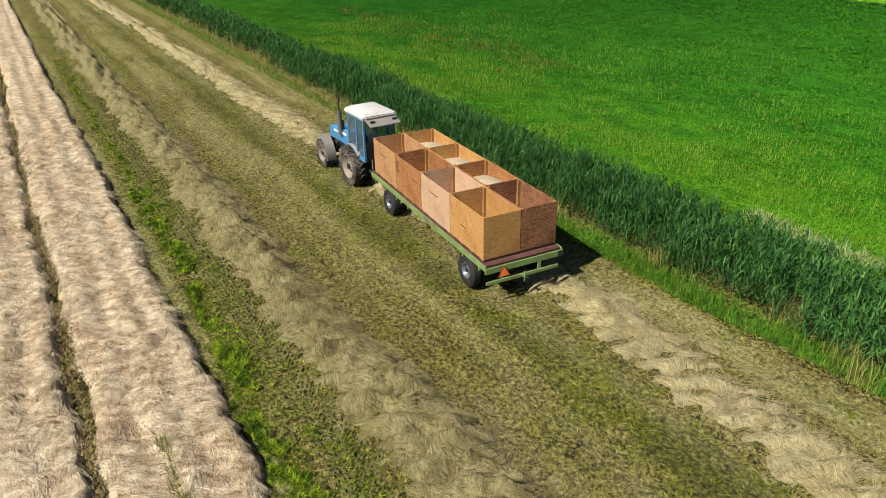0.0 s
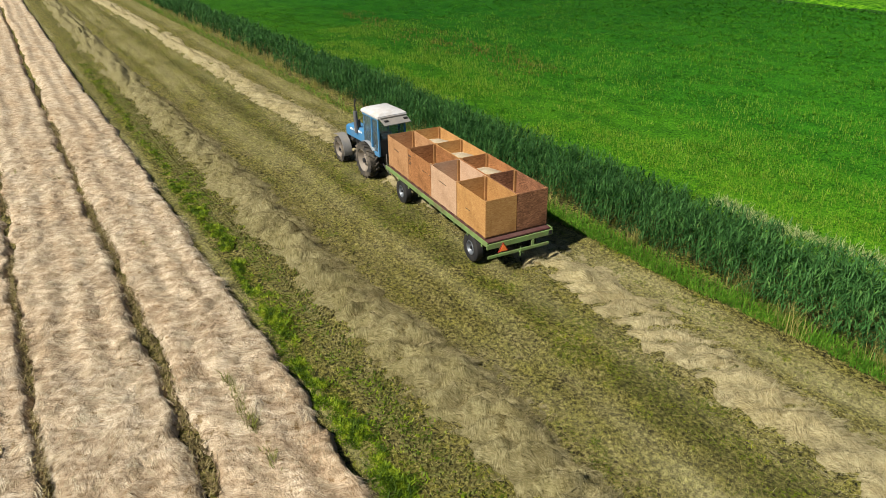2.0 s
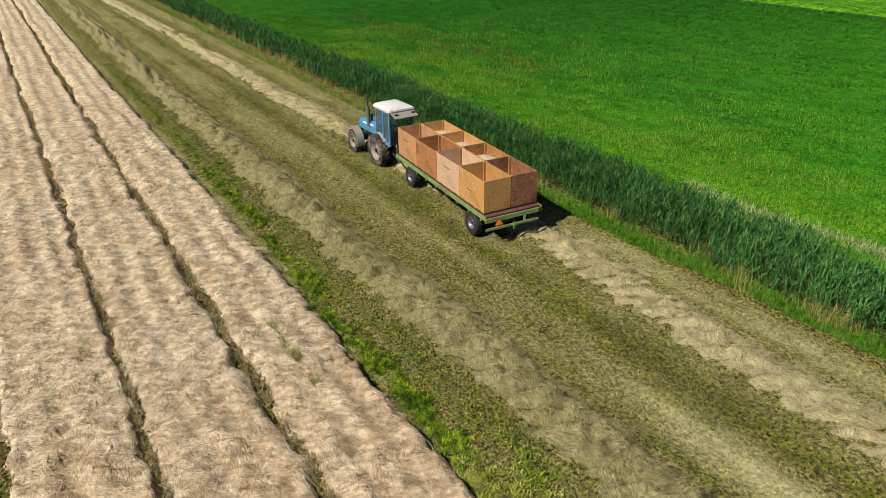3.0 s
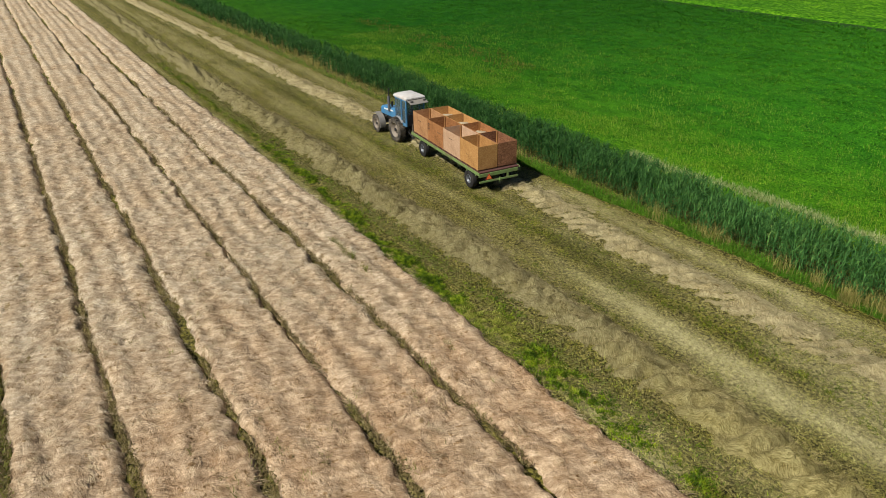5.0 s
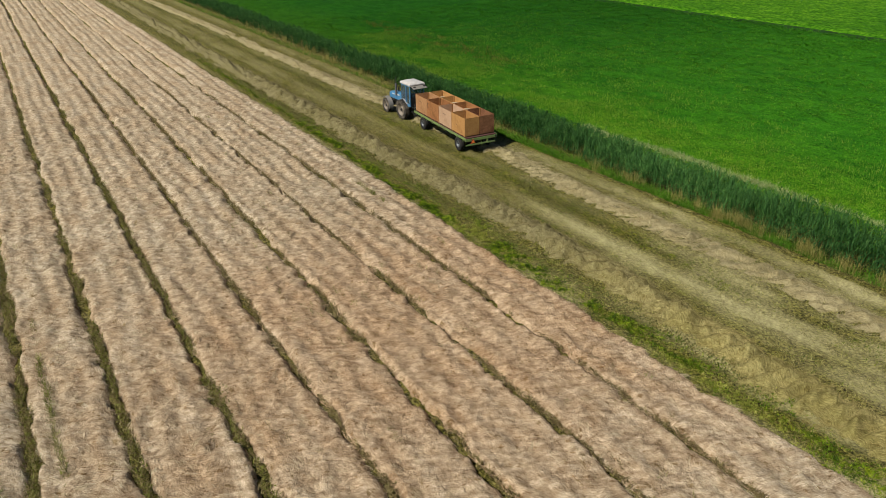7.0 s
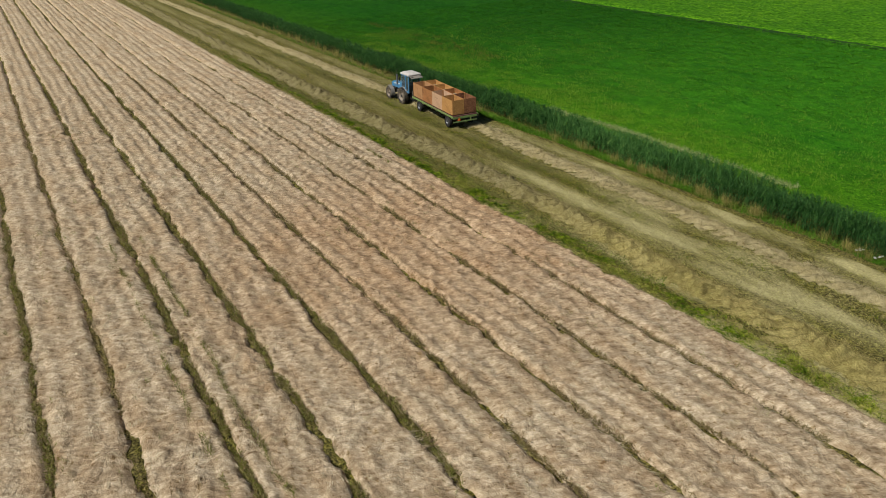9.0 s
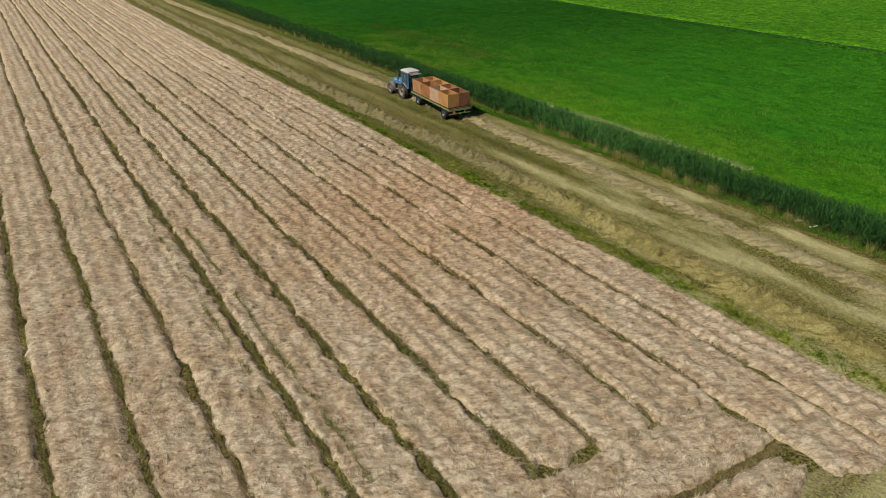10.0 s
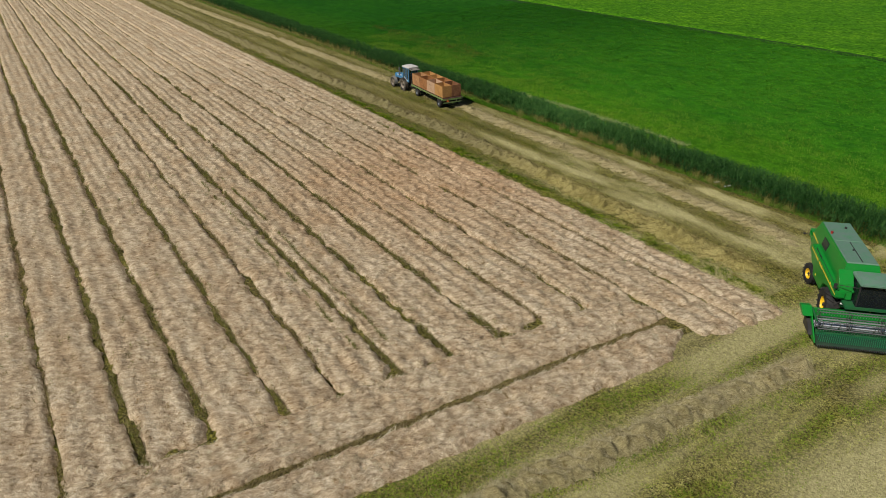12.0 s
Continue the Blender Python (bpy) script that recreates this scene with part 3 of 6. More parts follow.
clump = np.column_stack([0.75 + rng.normal(0, 0.07, 420), np.repeat((9.2, 10.4, 10.7, 11.1, 11.6, 12.4), 70) + rng.normal(0, 0.2, 420)])
P2 = np.concatenate([P2, lines, clump])
n = len(P2)
stuff("swath_weeds", blades("swath_weeds", M_gap, np.column_stack([P2, np.full(n, 0.26)]), rng.uniform(0, 6.28, n), rng.uniform(0.15, 0.3, n), rng.uniform(0.012, 0.026, n), rng.uniform(0.4, 1.3, n)), "scattered green weeds standing in the cut swaths", "weeds")


def on_ground(x, y):
    return np.column_stack([x, y, ground_height(x, y)])


def clover_line(y):
    return np.interp(y, (-30, 0, 6, 8, 12, 15.3, 19.7, 40), (3.0, 2.95, 2.75, 2.66, 2.68, 2.9, 3.12, 3.2))


def greenness(x, y):
    """How green the mown strip is: wheel tracks and the edge of the standing mat stay green."""
    g = 1.0 * np.exp(-((x - clover_line(y) - 0.1 * soft_noise(y * 0.2, y * 0, 71)) / 0.3) ** 2) * (0.75 + 0.5 * fbm(x * 0.8, y * 0.5, 77))
    g = g + 0.9 * np.exp(-((x - 9.7) / 0.8) ** 2) * (0.45 + 0.8 * fbm(x * 0.5, y * 0.28, 72)) + 0.5 * np.exp(-((x - 6.9) / 0.4) ** 2) * (0.4 + fbm(x * 0.5, y * 0.3, 74)) + 0.5 * np.exp(-((x - 4.2) / 0.3) ** 2) * (0.5 + fbm(x, y * 0.4, 75))
    g = g + 1.1 * np.exp(-((x - 13.8) / 0.6) ** 2) * ease(fbm(x * 1.1, y * 0.8, 78), 0.0, 0.4)
    g = g + 0.5 * np.exp(-((x - 9.4) / 1.1) ** 4) * ease(fbm(x * 0.8, y * 0.5, 79), -0.2, 0.3)
    g = g * np.where(x > 3.6, 1 - 0.45 * ease(-y, 0, 10), 1)
    return g + 0.3 * fbm(x * 0.6, y * 0.35, 73) + 0.3 * fbm(x * 1.8, y * 0.16, 76)


n = 330000
x, y = rng.uniform(2.1, 14.6, n), np.concatenate([rng.uniform(0, 27, int(n * 0.6)), rng.uniform(-33, 0, int(n * 0.28)), rng.uniform(27, 75, n - int(n * 0.6) - int(n * 0.28))])
tuft = fbm(x * 2.6, y * 2.0, 301) + 0.5 * fbm(x * 7, y * 6, 302)
g = greenness(x, y) + rng.normal(0, 0.12, n) + 0.3 * tuft - 0.35 * tan_lanes(x, y)
lift = rng.uniform(0.0, 0.75, n)
size = np.clip(1.0 + 0.6 * tuft, 0.45, 1.7) * np.where((y > 0) & (y < 27), 1.0, 1.8)
off = (np.abs(x - 3.85) < 0.42) & (rng.random(n) < 0.5) | (rng.random(n) < 0.75 * dryness(x, y)) | (rng.random(n) < 0.5 * dark_patches(x, y)) | (tuft < -0.45 + rng.normal(0, 0.2, n))
wet = (g >= 0.36) & ~off
dry = (g < 0.36) & ~off
pale = dry & (rng.random(n) < 0.08 + 0.66 * ease(-y, -14, 8) + 0.75 * tan_lanes(x, y))
dry &= ~pale


def turf(name, mat, pick, longest, widest, label, category):
    m = pick.sum()
    stuff(name, blades(name, mat, on_ground(x[pick], y[pick]), rng.uniform(0, 6.28, m), rng.uniform(0.4, 1.0, m) * longest * size[pick], rng.uniform(0.45, 1.0, m) * widest * size[pick] ** 0.5, lift[pick]), label, category)


turf("pale_stubble", M_headland_blade, pale, 0.085, 0.016, "pale dry chaff on the mown strip", "stubble")
turf("stubble", M_stubble_blade, dry, 0.085, 0.021, "short dry stubble and chaff of the mown strip", "stubble")
turf("strip_weeds", M_weed, wet, 0.11, 0.028, "bright green clover and weeds in the mown strip", "weeds")

# tufts left standing by the mower
m = 5200
c = np.column_stack([rng.uniform(4.3, 14.2, m), rng.uniform(-32, 42, m)])
c = c[fbm(c[:, 0] * 0.9, c[:, 1] * 0.5, 341) + rng.normal(0, 0.3, m) > 0.0]
P2 = np.repeat(c, 16, 0) + rng.normal(0, 1, (len(c) * 16, 2)) * [0.10, 0.14]
m = len(P2)
tall = np.repeat(rng.uniform(0.5, 1.2, len(c)), 16)
stuff("stubble_tufts", blades("stubble_tufts", M_stubble_blade, on_ground(P2[:, 0], P2[:, 1]), rng.uniform(0, 6.28, m), rng.uniform(0.06, 0.14, m) * tall, rng.uniform(0.010, 0.02, m), rng.uniform(0.3, 1.3, m)), "uneven tufts left standing on the mown strip", "stubble")

# a lumpy green band between the last swath and the wheel track
n = 64000
y = np.concatenate([rng.uniform(-2, 30, int(n * 0.6)), rng.uniform(-32, -2, int(n * 0.3)), rng.uniform(30, 60, n - int(n * 0.6) - int(n * 0.3))])
x = clover_line(y) + 0.1 * soft_noise(y * 0.25, y * 0, 311) + rng.normal(0, 0.19, n) * (1 + 0.5 * fbm(y * 0.5, y * 0, 312)) * np.where(y < 5, 1.8, 1.0)
track_weed = rng.random(n) < 0.16
x = np.where(track_weed, 3.75 + rng.normal(0, 0.38, n), x)
lump = fbm(x * 1.8, y * 1.3, 313) + 0.5 * soft_noise(x * 5, y * 4, 314)
ok = lump > -0.15 + rng.normal(0, 0.15, n) + 0.15 * ease(-y, -9, 0) - 0.25 * ease(-y, 0, 14)
x, y, lump = x[ok], y[ok], np.clip(lump[ok], 0, 1)
n = len(x)
leafy_part = (y > 5) | (fbm(x * 0.9, y * 0.45, 315) + 0.4 * lump + rng.normal(0, 0.12, n) > 0.02)
for name, mat, pick, label in (("edge_weeds", M_edge_weed, leafy_part, "dark and yellow-green clover band beside the last swath"), ("edge_grass", M_olive, ~leafy_part, "short olive-green grass band beside the last swath")):
    m = pick.sum()
    stuff(name, blades(name, mat, on_ground(x[pick], y[pick]) + np.column_stack([0 * x[pick], 0 * x[pick], 0.08 * lump[pick]]), rng.uniform(0, 6.28, m), rng.uniform(0.05, 0.11, m) * (1 + 1.3 * lump[pick]), rng.uniform(0.026, 0.055, m), rng.uniform(0.0, 0.9, m)), label, "weeds")

n = 260000
x, y = rng.uniform(-36, 16, n), rng.uniform(-49, -32.0, n)
keep = y < np.where(x < 2.4, -34.05 + SLOPE * x, -32.5)
x, y = x[keep], y[keep]
n = len(x)
g = -0.1 + headland_green(x, y) + 0.45 * fbm(x * 0.35, y * 0.8, 80) + 0.4 * fbm(x * 1.4, y * 1.8, 81) + rng.normal(0, 0.16, n)
hd_thin = rng.random(n) < 0.9 * dryness(x, y)
dry = (g < 0.12) & ~hd_thin
stuff("headland_stubble", blades("headland_stubble", M_headland_blade, on_ground(x[dry], y[dry]), rng.uniform(0, 6.28, dry.sum()), rng.uniform(0.05, 0.13, dry.sum()), rng.uniform(0.018, 0.04, dry.sum()), rng.uniform(0.0, 0.6, dry.sum())), "dry stubble on the turning strip of the field", "stubble")
wet = (g >= 0.12) & ~hd_thin
stuff("headland_weeds", blades("headland_weeds", M_headland_weed, on_ground(x[wet], y[wet]), rng.uniform(0, 6.28, wet.sum()), rng.uniform(0.06, 0.15, wet.sum()), rng.uniform(0.024, 0.05, wet.sum()), rng.uniform(0.0, 0.9, wet.sum())), "green weeds on the turning strip of the field", "weeds")


# ---- lug marks of a tyre pressed into the soil ----
def lug_marks():
    y = np.arange(-15, 46, 0.19)
    V, Fc = [], []
    for sgn in (-3.5, -2.5, -1.5, -0.5, 0.5, 1.5, 2.5, 3.5):
        k = rng.random(len(y)) < 0.85 - 0.09 * abs(sgn)
        yy = y[k] + 0.11 * (sgn > 0) + rng.normal(0, 0.015, k.sum())
        m = len(yy)
        xc = 3.85 + 0.12 * soft_noise(yy * 0.12, yy * 0, 5) + sgn * 0.125
        ln, wd, hg = rng.uniform(0.05, 0.085, m), rng.uniform(0.03, 0.048, m), rng.uniform(0.035, 0.065, m)
        a = np.sign(sgn) * radians(35) + rng.normal(0, 0.12, m)
        ux, uy = np.cos(a), np.sin(a)
        z0 = ground_height(xc, yy) - 0.01
        corners = []
        for p, q, h in ((-1, -1, 0), (1, -1, 0), (1, 1, 0), (-1, 1, 0), (-0.7, -0.35, 1), (0.7, -0.35, 1), (0.7, 0.35, 1), (-0.7, 0.35, 1)):
            corners.append(np.stack([xc + p * ln * ux - q * wd * uy, yy + p * ln * uy + q * wd * ux, z0 + h * hg], 1))
        v = np.stack(corners, 1).reshape(-1, 3)
        o = np.arange(m)[:, None] * 8 + sum(len(u) for u in V)
        V.append(v)
        Fc.append(np.concatenate([o + f for f in ([4, 5, 6, 7], [0, 1, 5, 4], [1, 2, 6, 5], [2, 3, 7, 6], [3, 0, 4, 7])]))
    return raw_mesh("tyre_marks", np.concatenate(V), np.concatenate(Fc), M_soil)


stuff("tyre_marks", lug_marks(), "rows of dark soil lugs pressed up by a tractor tyre", "tyre marks")


# ---- windrows ----
def windrow(name, label, mat, blade_mat, middle, half, high, lo, hi, axis, seed, count, near_hi, length=(0.14, 0.4)):
    """A long heap: middle(v) gives its line, axis 1 runs along y and 0 along x."""
    def height(U, V):
        w = half * (1 + (0.35 if high > 0.25 else 0.2) * fbm(V * 0.6, V * 0 + np.sign(U) * 3, seed) + 0.1 * soft_noise(V * 2.1, np.sign(U) * 5 + V * 0, seed + 4) + 0.14 * soft_noise(V * 5.3, np.sign(U) * 7 + V * 0, seed + 14))
        body = np.clip(1 - (np.abs(U) / w) ** 2, 0, 1) ** 1.3
        body = body * ease(V, lo - 0.1, lo + 2.5)
        comb = (0.55 if axis else 0.25) * high * np.cos(2 * np.pi * (V * 1.15 + U * 0.9 + 1.1 * fbm(V * 0.5, U * 0.6, seed + 11)))
        return body * (high + comb + 0.7 * high * fbm(U * 1.1, V * 0.8, seed + 1) + 0.85 * high * fbm(U * 2.2 + V, V * 2.4 - U, seed + 2)) - 0.05
    vs = np.concatenate([np.arange(lo, near_hi, 0.11), near_hi + np.cumsum(np.linspace(0.12, 3, 90))])
    vs = vs[vs < hi]
    us = np.linspace(-1.35 * half, 1.35 * half, 27)
    U, V = np.meshgrid(us, vs)
    Z = height(U, V)
    C = middle(V)
    v = np.stack([C + U, V, Z] if axis else [V, C + U, Z], -1).reshape(-1, 3)
    i = (np.arange(len(vs) - 1)[:, None] * 27 + np.arange(26)[None, :]).ravel()
    f = np.stack([i, i + 1, i + 28, i + 27], 1) if axis else np.stack([i, i + 27, i + 28, i + 1], 1)
    ob = tagged(new(name, raw_mesh(name, v, f, mat, True)), label, "windrow", "windrows", "stuff")
    u = rng.normal(0, 0.78, count) * half
    vv = lo + (near_hi - lo) * rng.random(count)
    z = height(u, vv)
    keep = ((z > 0.0) | (rng.random(count) < 0.6)) & (rng.random(count) < ease(vv, lo - 0.5, lo + 3))
    u, vv, z = u[keep], vv[keep], np.maximum(z[keep], 0.02)
    m = len(u)
    Pw = np.column_stack([middle(vv) + u, vv, z] if axis else [vv, middle(vv) + u, z])
    az = (radians(-35) if axis else radians(55)) + 2.4 * fbm(u * 1.1 + 3, vv * 1.2, seed + 9) + rng.normal(0, 0.25, m) + np.pi * (rng.random(m) < 0.2)
    child = new("loose_straw", blades("loose_straw", blade_mat, Pw, az, rng.uniform(*length, m), rng.uniform(0.005, 0.010, m), rng.normal(0.06, 0.2, m), rng.uniform(0.0, 0.6, m), bent=True))
    child.parent = ob
    # locks of straw thrown over one another
    each, m = 13, int(6 * 2.0 * half * (near_hi - lo))
    u, vv = np.repeat(rng.normal(0, 0.5, m) * half, each), np.repeat(lo + 2 + (near_hi - lo - 2) * rng.random(m), each)
    lift, turn = np.repeat(rng.uniform(0.02, 0.06 + 0.5 * high, m), each), np.repeat(rng.normal(0, 0.5, m), each)
    u, vv = u + rng.normal(0, 0.09, m * each), vv + rng.normal(0, 0.09, m * each)
    z = np.maximum(height(u, vv), 0.02)
    Pw = np.column_stack([middle(vv) + u, vv, z] if axis else [vv, middle(vv) + u, z])
    az = (radians(-35) if axis else radians(55)) + 2.4 * fbm(u * 1.1 + 3, vv * 1.2, seed + 9) + turn + rng.normal(0, 0.16, m * each)
    lock = new("lock_of_straw", blades("lock_of_straw", blade_mat, Pw, az, rng.uniform(0.25, 0.6, m * each), rng.uniform(0.005, 0.011, m * each), lift, lift + rng.uniform(0.2, 0.7, m * each), bent=True))
    lock.parent = ob
    return ob


windrow("hay_windrow", "long grey-tan windrow of raked cut grass on stubble", M_hay, M_hay_blade, lambda v: np.interp(v, (-30, -16, -8, 0, 6, 10, 14, 20, 60), (5.15, 5.1, 5.45, 5.75, 5.72, 5.72, 5.42, 5.25, 5.2)) + 0.1 * soft_noise(v * 0.13, v * 0, 31), 1.1, 0.35, -31.0, 300, 1, 32, 56000, 44)
windrow("straw_windrow", "flat pale windrow of threshed straw on stubble", M_pale, M_pale_blade, lambda v: np.interp(v, (-30, -24, -17, -8, -2, 4, 8, 12, 31, 45, 80, 120), (10.7, 11.4, 11.3, 12.0, 11.75, 11.8, 12.05, 12.1, 11.8, 11.5, 11.3, 10.5)) + 0.1 * soft_noise(v * 0.25, v * 0, 33), 1.02, 0.19, -30.0, 300, 1, 36, 40000, 44, (0.15, 0.42))
windrow("headland_windrow", "grey-tan windrow of cut grass along the turning strip", M_turned, M_turned_blade, lambda v: np.interp(v, (-60, -18, -10.3, -7.6, -5, -1), (-35.3, -36.1, -36.7, -37.05, -37.4, -38.0)) + 0.15 * soft_noise(v * 0.15, v * 0, 35), 0.85, 0.40, -60, -1.5, 0, 39, 40000, -1.5)


# ---- verge, reeds and the field beyond ----
n = 30000
y = np.concatenate([rng.uniform(-8, 30, int(n * 0.55)), rng.uniform(-45, -8, int(n * 0.25)), rng.uniform(30, 140, n - int(n * 0.55) - int(n * 0.25))])
front = np.interp(y, (-17, -14, 5, 11, 30), (15.1, 14.95, 14.85, 14.45, 14.4)) + 0.14 * fbm(y * 0.5, y * 0, 321)
back = np.abs(rng.normal(0, 0.42, n)) - 0.08
x = front + back
low = np.clip(0.45 + back * 1.2, 0.3, 1)
stuff("verge_grass", blades("verge_grass", M_verge, np.column_stack([x, y, np.zeros(n)]), rng.uniform(0, 6.28, n), rng.uniform(0.25, 0.6, n) * low, rng.uniform(0.012, 0.026, n), rng.uniform(0.8, 1.45, n), rng.uniform(0.3, 1.2, n), bent=True), "lush green grass verge in front of the reeds", "grass")

c = np.column_stack([15.3 + rng.normal(0, 0.22, 60), np.concatenate([rng.uniform(-40, 80, 40), rng.normal(-8, 5, 20)])])
c[:7, 1] = (26.5, 27.3, 28.2, 29.5, 6.0, 2.6, -4.5)
P2 = np.repeat(c, 80, 0) + rng.normal(0, 1, (60 * 80, 2)) * [0.13, 0.22]
n = len(P2)
stuff("dry_tall_grass", blades("dry_tall_grass", M_tall_dry, np.column_stack([P2, np.zeros(n)]), rng.uniform(0, 6.28, n), rng.uniform(0.5, 1.05, n), rng.uniform(0.008, 0.018, n), rng.uniform(1.1, 1.5, n), rng.uniform(0.1, 0.7, n), bent=True), "tufts of tall dry tan grass before the reeds", "grass")


def reed_bed(name, y0, y1, per_m2, wide):
    n = int((y1 - y0) * 3.0 * per_m2)
    x, y = rng.uniform(15.3, 18.3, n), rng.uniform(y0, y1, n)
    edge = ease(x + 0.35 * fbm(y * 0.7, y * 0, 53), 15.2, 15.9) * (1 - 0.5 * ease(x, 17.7, 18.3))
    top = (1.52 + 0.28 * fbm(x * 0.5, y * 0.3, 51) + 0.26 * fbm(x * 1.2, y * 1.1, 52) + rng.normal(0, 0.14, n)) * (0.55 + 0.45 * edge)
    lean_az = rng.uniform(0, 6.28, n)
    lean = rng.uniform(0, 0.12, n)
    P, az, ln, wd, pt, dr = [], [], [], [], [], []
    # stalks
    P.append(np.column_stack([x, y, np.zeros(n)]))
    az.append(lean_az), ln.append(top), wd.append(np.full(n, 0.012 * wide)), pt.append(1.57 - lean), dr.append(np.zeros(n))
    for k in range(9):
        h = top * (0.34 + 0.073 * k)
        P.append(np.column_stack([x + np.cos(lean_az) * lean * h, y + np.sin(lean_az) * lean * h, h]))
        az.append(rng.uniform(0, 6.28, n)), ln.append(rng.uniform(0.30, 0.58, n)), wd.append(rng.uniform(0.026, 0.046, n) * wide)
        pt.append(rng.uniform(0.5, 1.2, n)), dr.append(rng.uniform(0.7, 1.9, n))
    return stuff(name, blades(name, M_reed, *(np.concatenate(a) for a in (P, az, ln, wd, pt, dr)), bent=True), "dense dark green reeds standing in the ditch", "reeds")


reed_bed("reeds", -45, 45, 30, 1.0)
reed_bed("far_reeds", 45, 150, 8, 2.0)


def crop_height(X, Y):
    return 0.42 + 0.04 * fbm(X * 0.9, Y * 0.6, 61) + 0.06 * fbm(X * 2.4, Y * 2.0, 62) + 0.08 * fbm(X * 0.1, Y * 0.06, 63) - 0.5 * (1 - ease(X, 18.0, 18.5))


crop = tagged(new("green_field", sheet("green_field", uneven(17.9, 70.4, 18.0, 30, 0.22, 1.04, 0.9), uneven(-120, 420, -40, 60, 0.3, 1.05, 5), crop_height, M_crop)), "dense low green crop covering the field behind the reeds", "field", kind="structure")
# a raised flat strip; the ditch's shadow is only its dark colour
track = tagged(new("far_track", sheet("far_track", np.arange(70.2, 73.9, 0.6), uneven(-120, 420, -40, 80, 2, 1.05, 6), lambda X, Y: 0.22 + 0.06 * fbm(X, Y, 66), M_track)), "weedy ditch between two green fields, its shade put into a dark colour", "ditch", kind="structure")
far = tagged(new("far_field", sheet("far_field", uneven(73.4, 600, 73.4, 90, 0.6, 1.08, 12), uneven(-120, 500, -30, 90, 0.7, 1.08, 8), lambda X, Y: 0.5 + 0.1 * fbm(X * 0.6, Y * 0.6, 65) + 0.12 * fbm(X * 1.8, Y * 1.8, 67) - 0.5 * (1 - ease(X, 73.4, 74.6)), M_crop_far)), "paler green crop field beyond the strip", "field", kind="structure")

n = 640000
x = 18.0 + 54 * rng.random(n) ** 2.2
y = rng.uniform(-36, 76, n)
dome = fbm(x * 2.6, y * 2.3, 68) + 0.45 * fbm(x * 0.8, y * 0.5, 70)
keep = dome + rng.normal(0, 0.14, n) > -0.2
x, y, dome = x[keep], y[keep], np.clip(dome[keep], -0.4, 0.9)
n = len(x)
P = np.column_stack([x, y, crop_height(x, y) - 0.05 + 0.15 * dome])
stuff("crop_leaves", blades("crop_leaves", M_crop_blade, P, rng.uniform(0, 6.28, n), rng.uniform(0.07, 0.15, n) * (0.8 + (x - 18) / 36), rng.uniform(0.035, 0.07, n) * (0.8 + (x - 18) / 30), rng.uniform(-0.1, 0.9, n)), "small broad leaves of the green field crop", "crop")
n = 150000
x, y = 18.3 + np.abs(rng.normal(0, 1, n)) * np.where(rng.random(n) < 0.4, 4.5, 17.0), rng.uniform(-40, 60, n)
keep = fbm(y * 0.25, y * 0 + x * 0.35, 69) + 0.5 * fbm(x * 0.9, y * 0.9, 72) > 0.0 + rng.normal(0, 0.25, n) - 0.5 * np.exp(-((x - 18.5) / 0.7) ** 2)
P = np.column_stack([x, y, np.full(n, 0.36)])[keep]
n = len(P)
stuff("field_edge_grass", blades("field_edge_grass", M_edge, P, rng.uniform(0, 6.28, n), rng.uniform(0.2, 0.38, n), rng.uniform(0.012, 0.022, n), rng.uniform(1.1, 1.5, n)), "pale seeding grass at the near edge of the green field", "grass")

n = 8000
y = rng.uniform(-12, 13, n)
x = np.interp(y, (5, 12), (20.3, 19.8)) + 0.25 * soft_noise(y * 0.4, y * 0, 345) + rng.normal(0, 0.28, n)
keep = fbm(x * 0.8, y * 0.5, 346) + rng.normal(0, 0.2, n) > -0.1
P = np.column_stack([x, y, np.full(n, 0.34)])[keep]
n = len(P)
stuff("seed_grass", blades("seed_grass", M_seed_grass, P, rng.uniform(0, 6.28, n), rng.uniform(0.25, 0.5, n), rng.uniform(0.012, 0.024, n), rng.uniform(0.9, 1.5, n), rng.uniform(0.2, 0.9, n), bent=True), "line of pale flowering grass behind the reeds", "grass")

c = np.column_stack([rng.normal(29.5, 1.4, 44), rng.uniform(33, 68, 44)])
P2 = np.repeat(c, 40, 0) + rng.normal(0, 1, (1760, 2)) * [0.4, 1.1]
n = len(P2)
stuff("rusty_weeds", blades("rusty_weeds", M_rusty, np.column_stack([P2, crop_height(P2[:, 0], P2[:, 1])]), rng.uniform(0, 6.28, n), rng.uniform(0.2, 0.35, n), rng.uniform(0.03, 0.06, n), rng.uniform(0.7, 1.4, n)), "rust-brown seeding weeds among the green crop", "weeds")


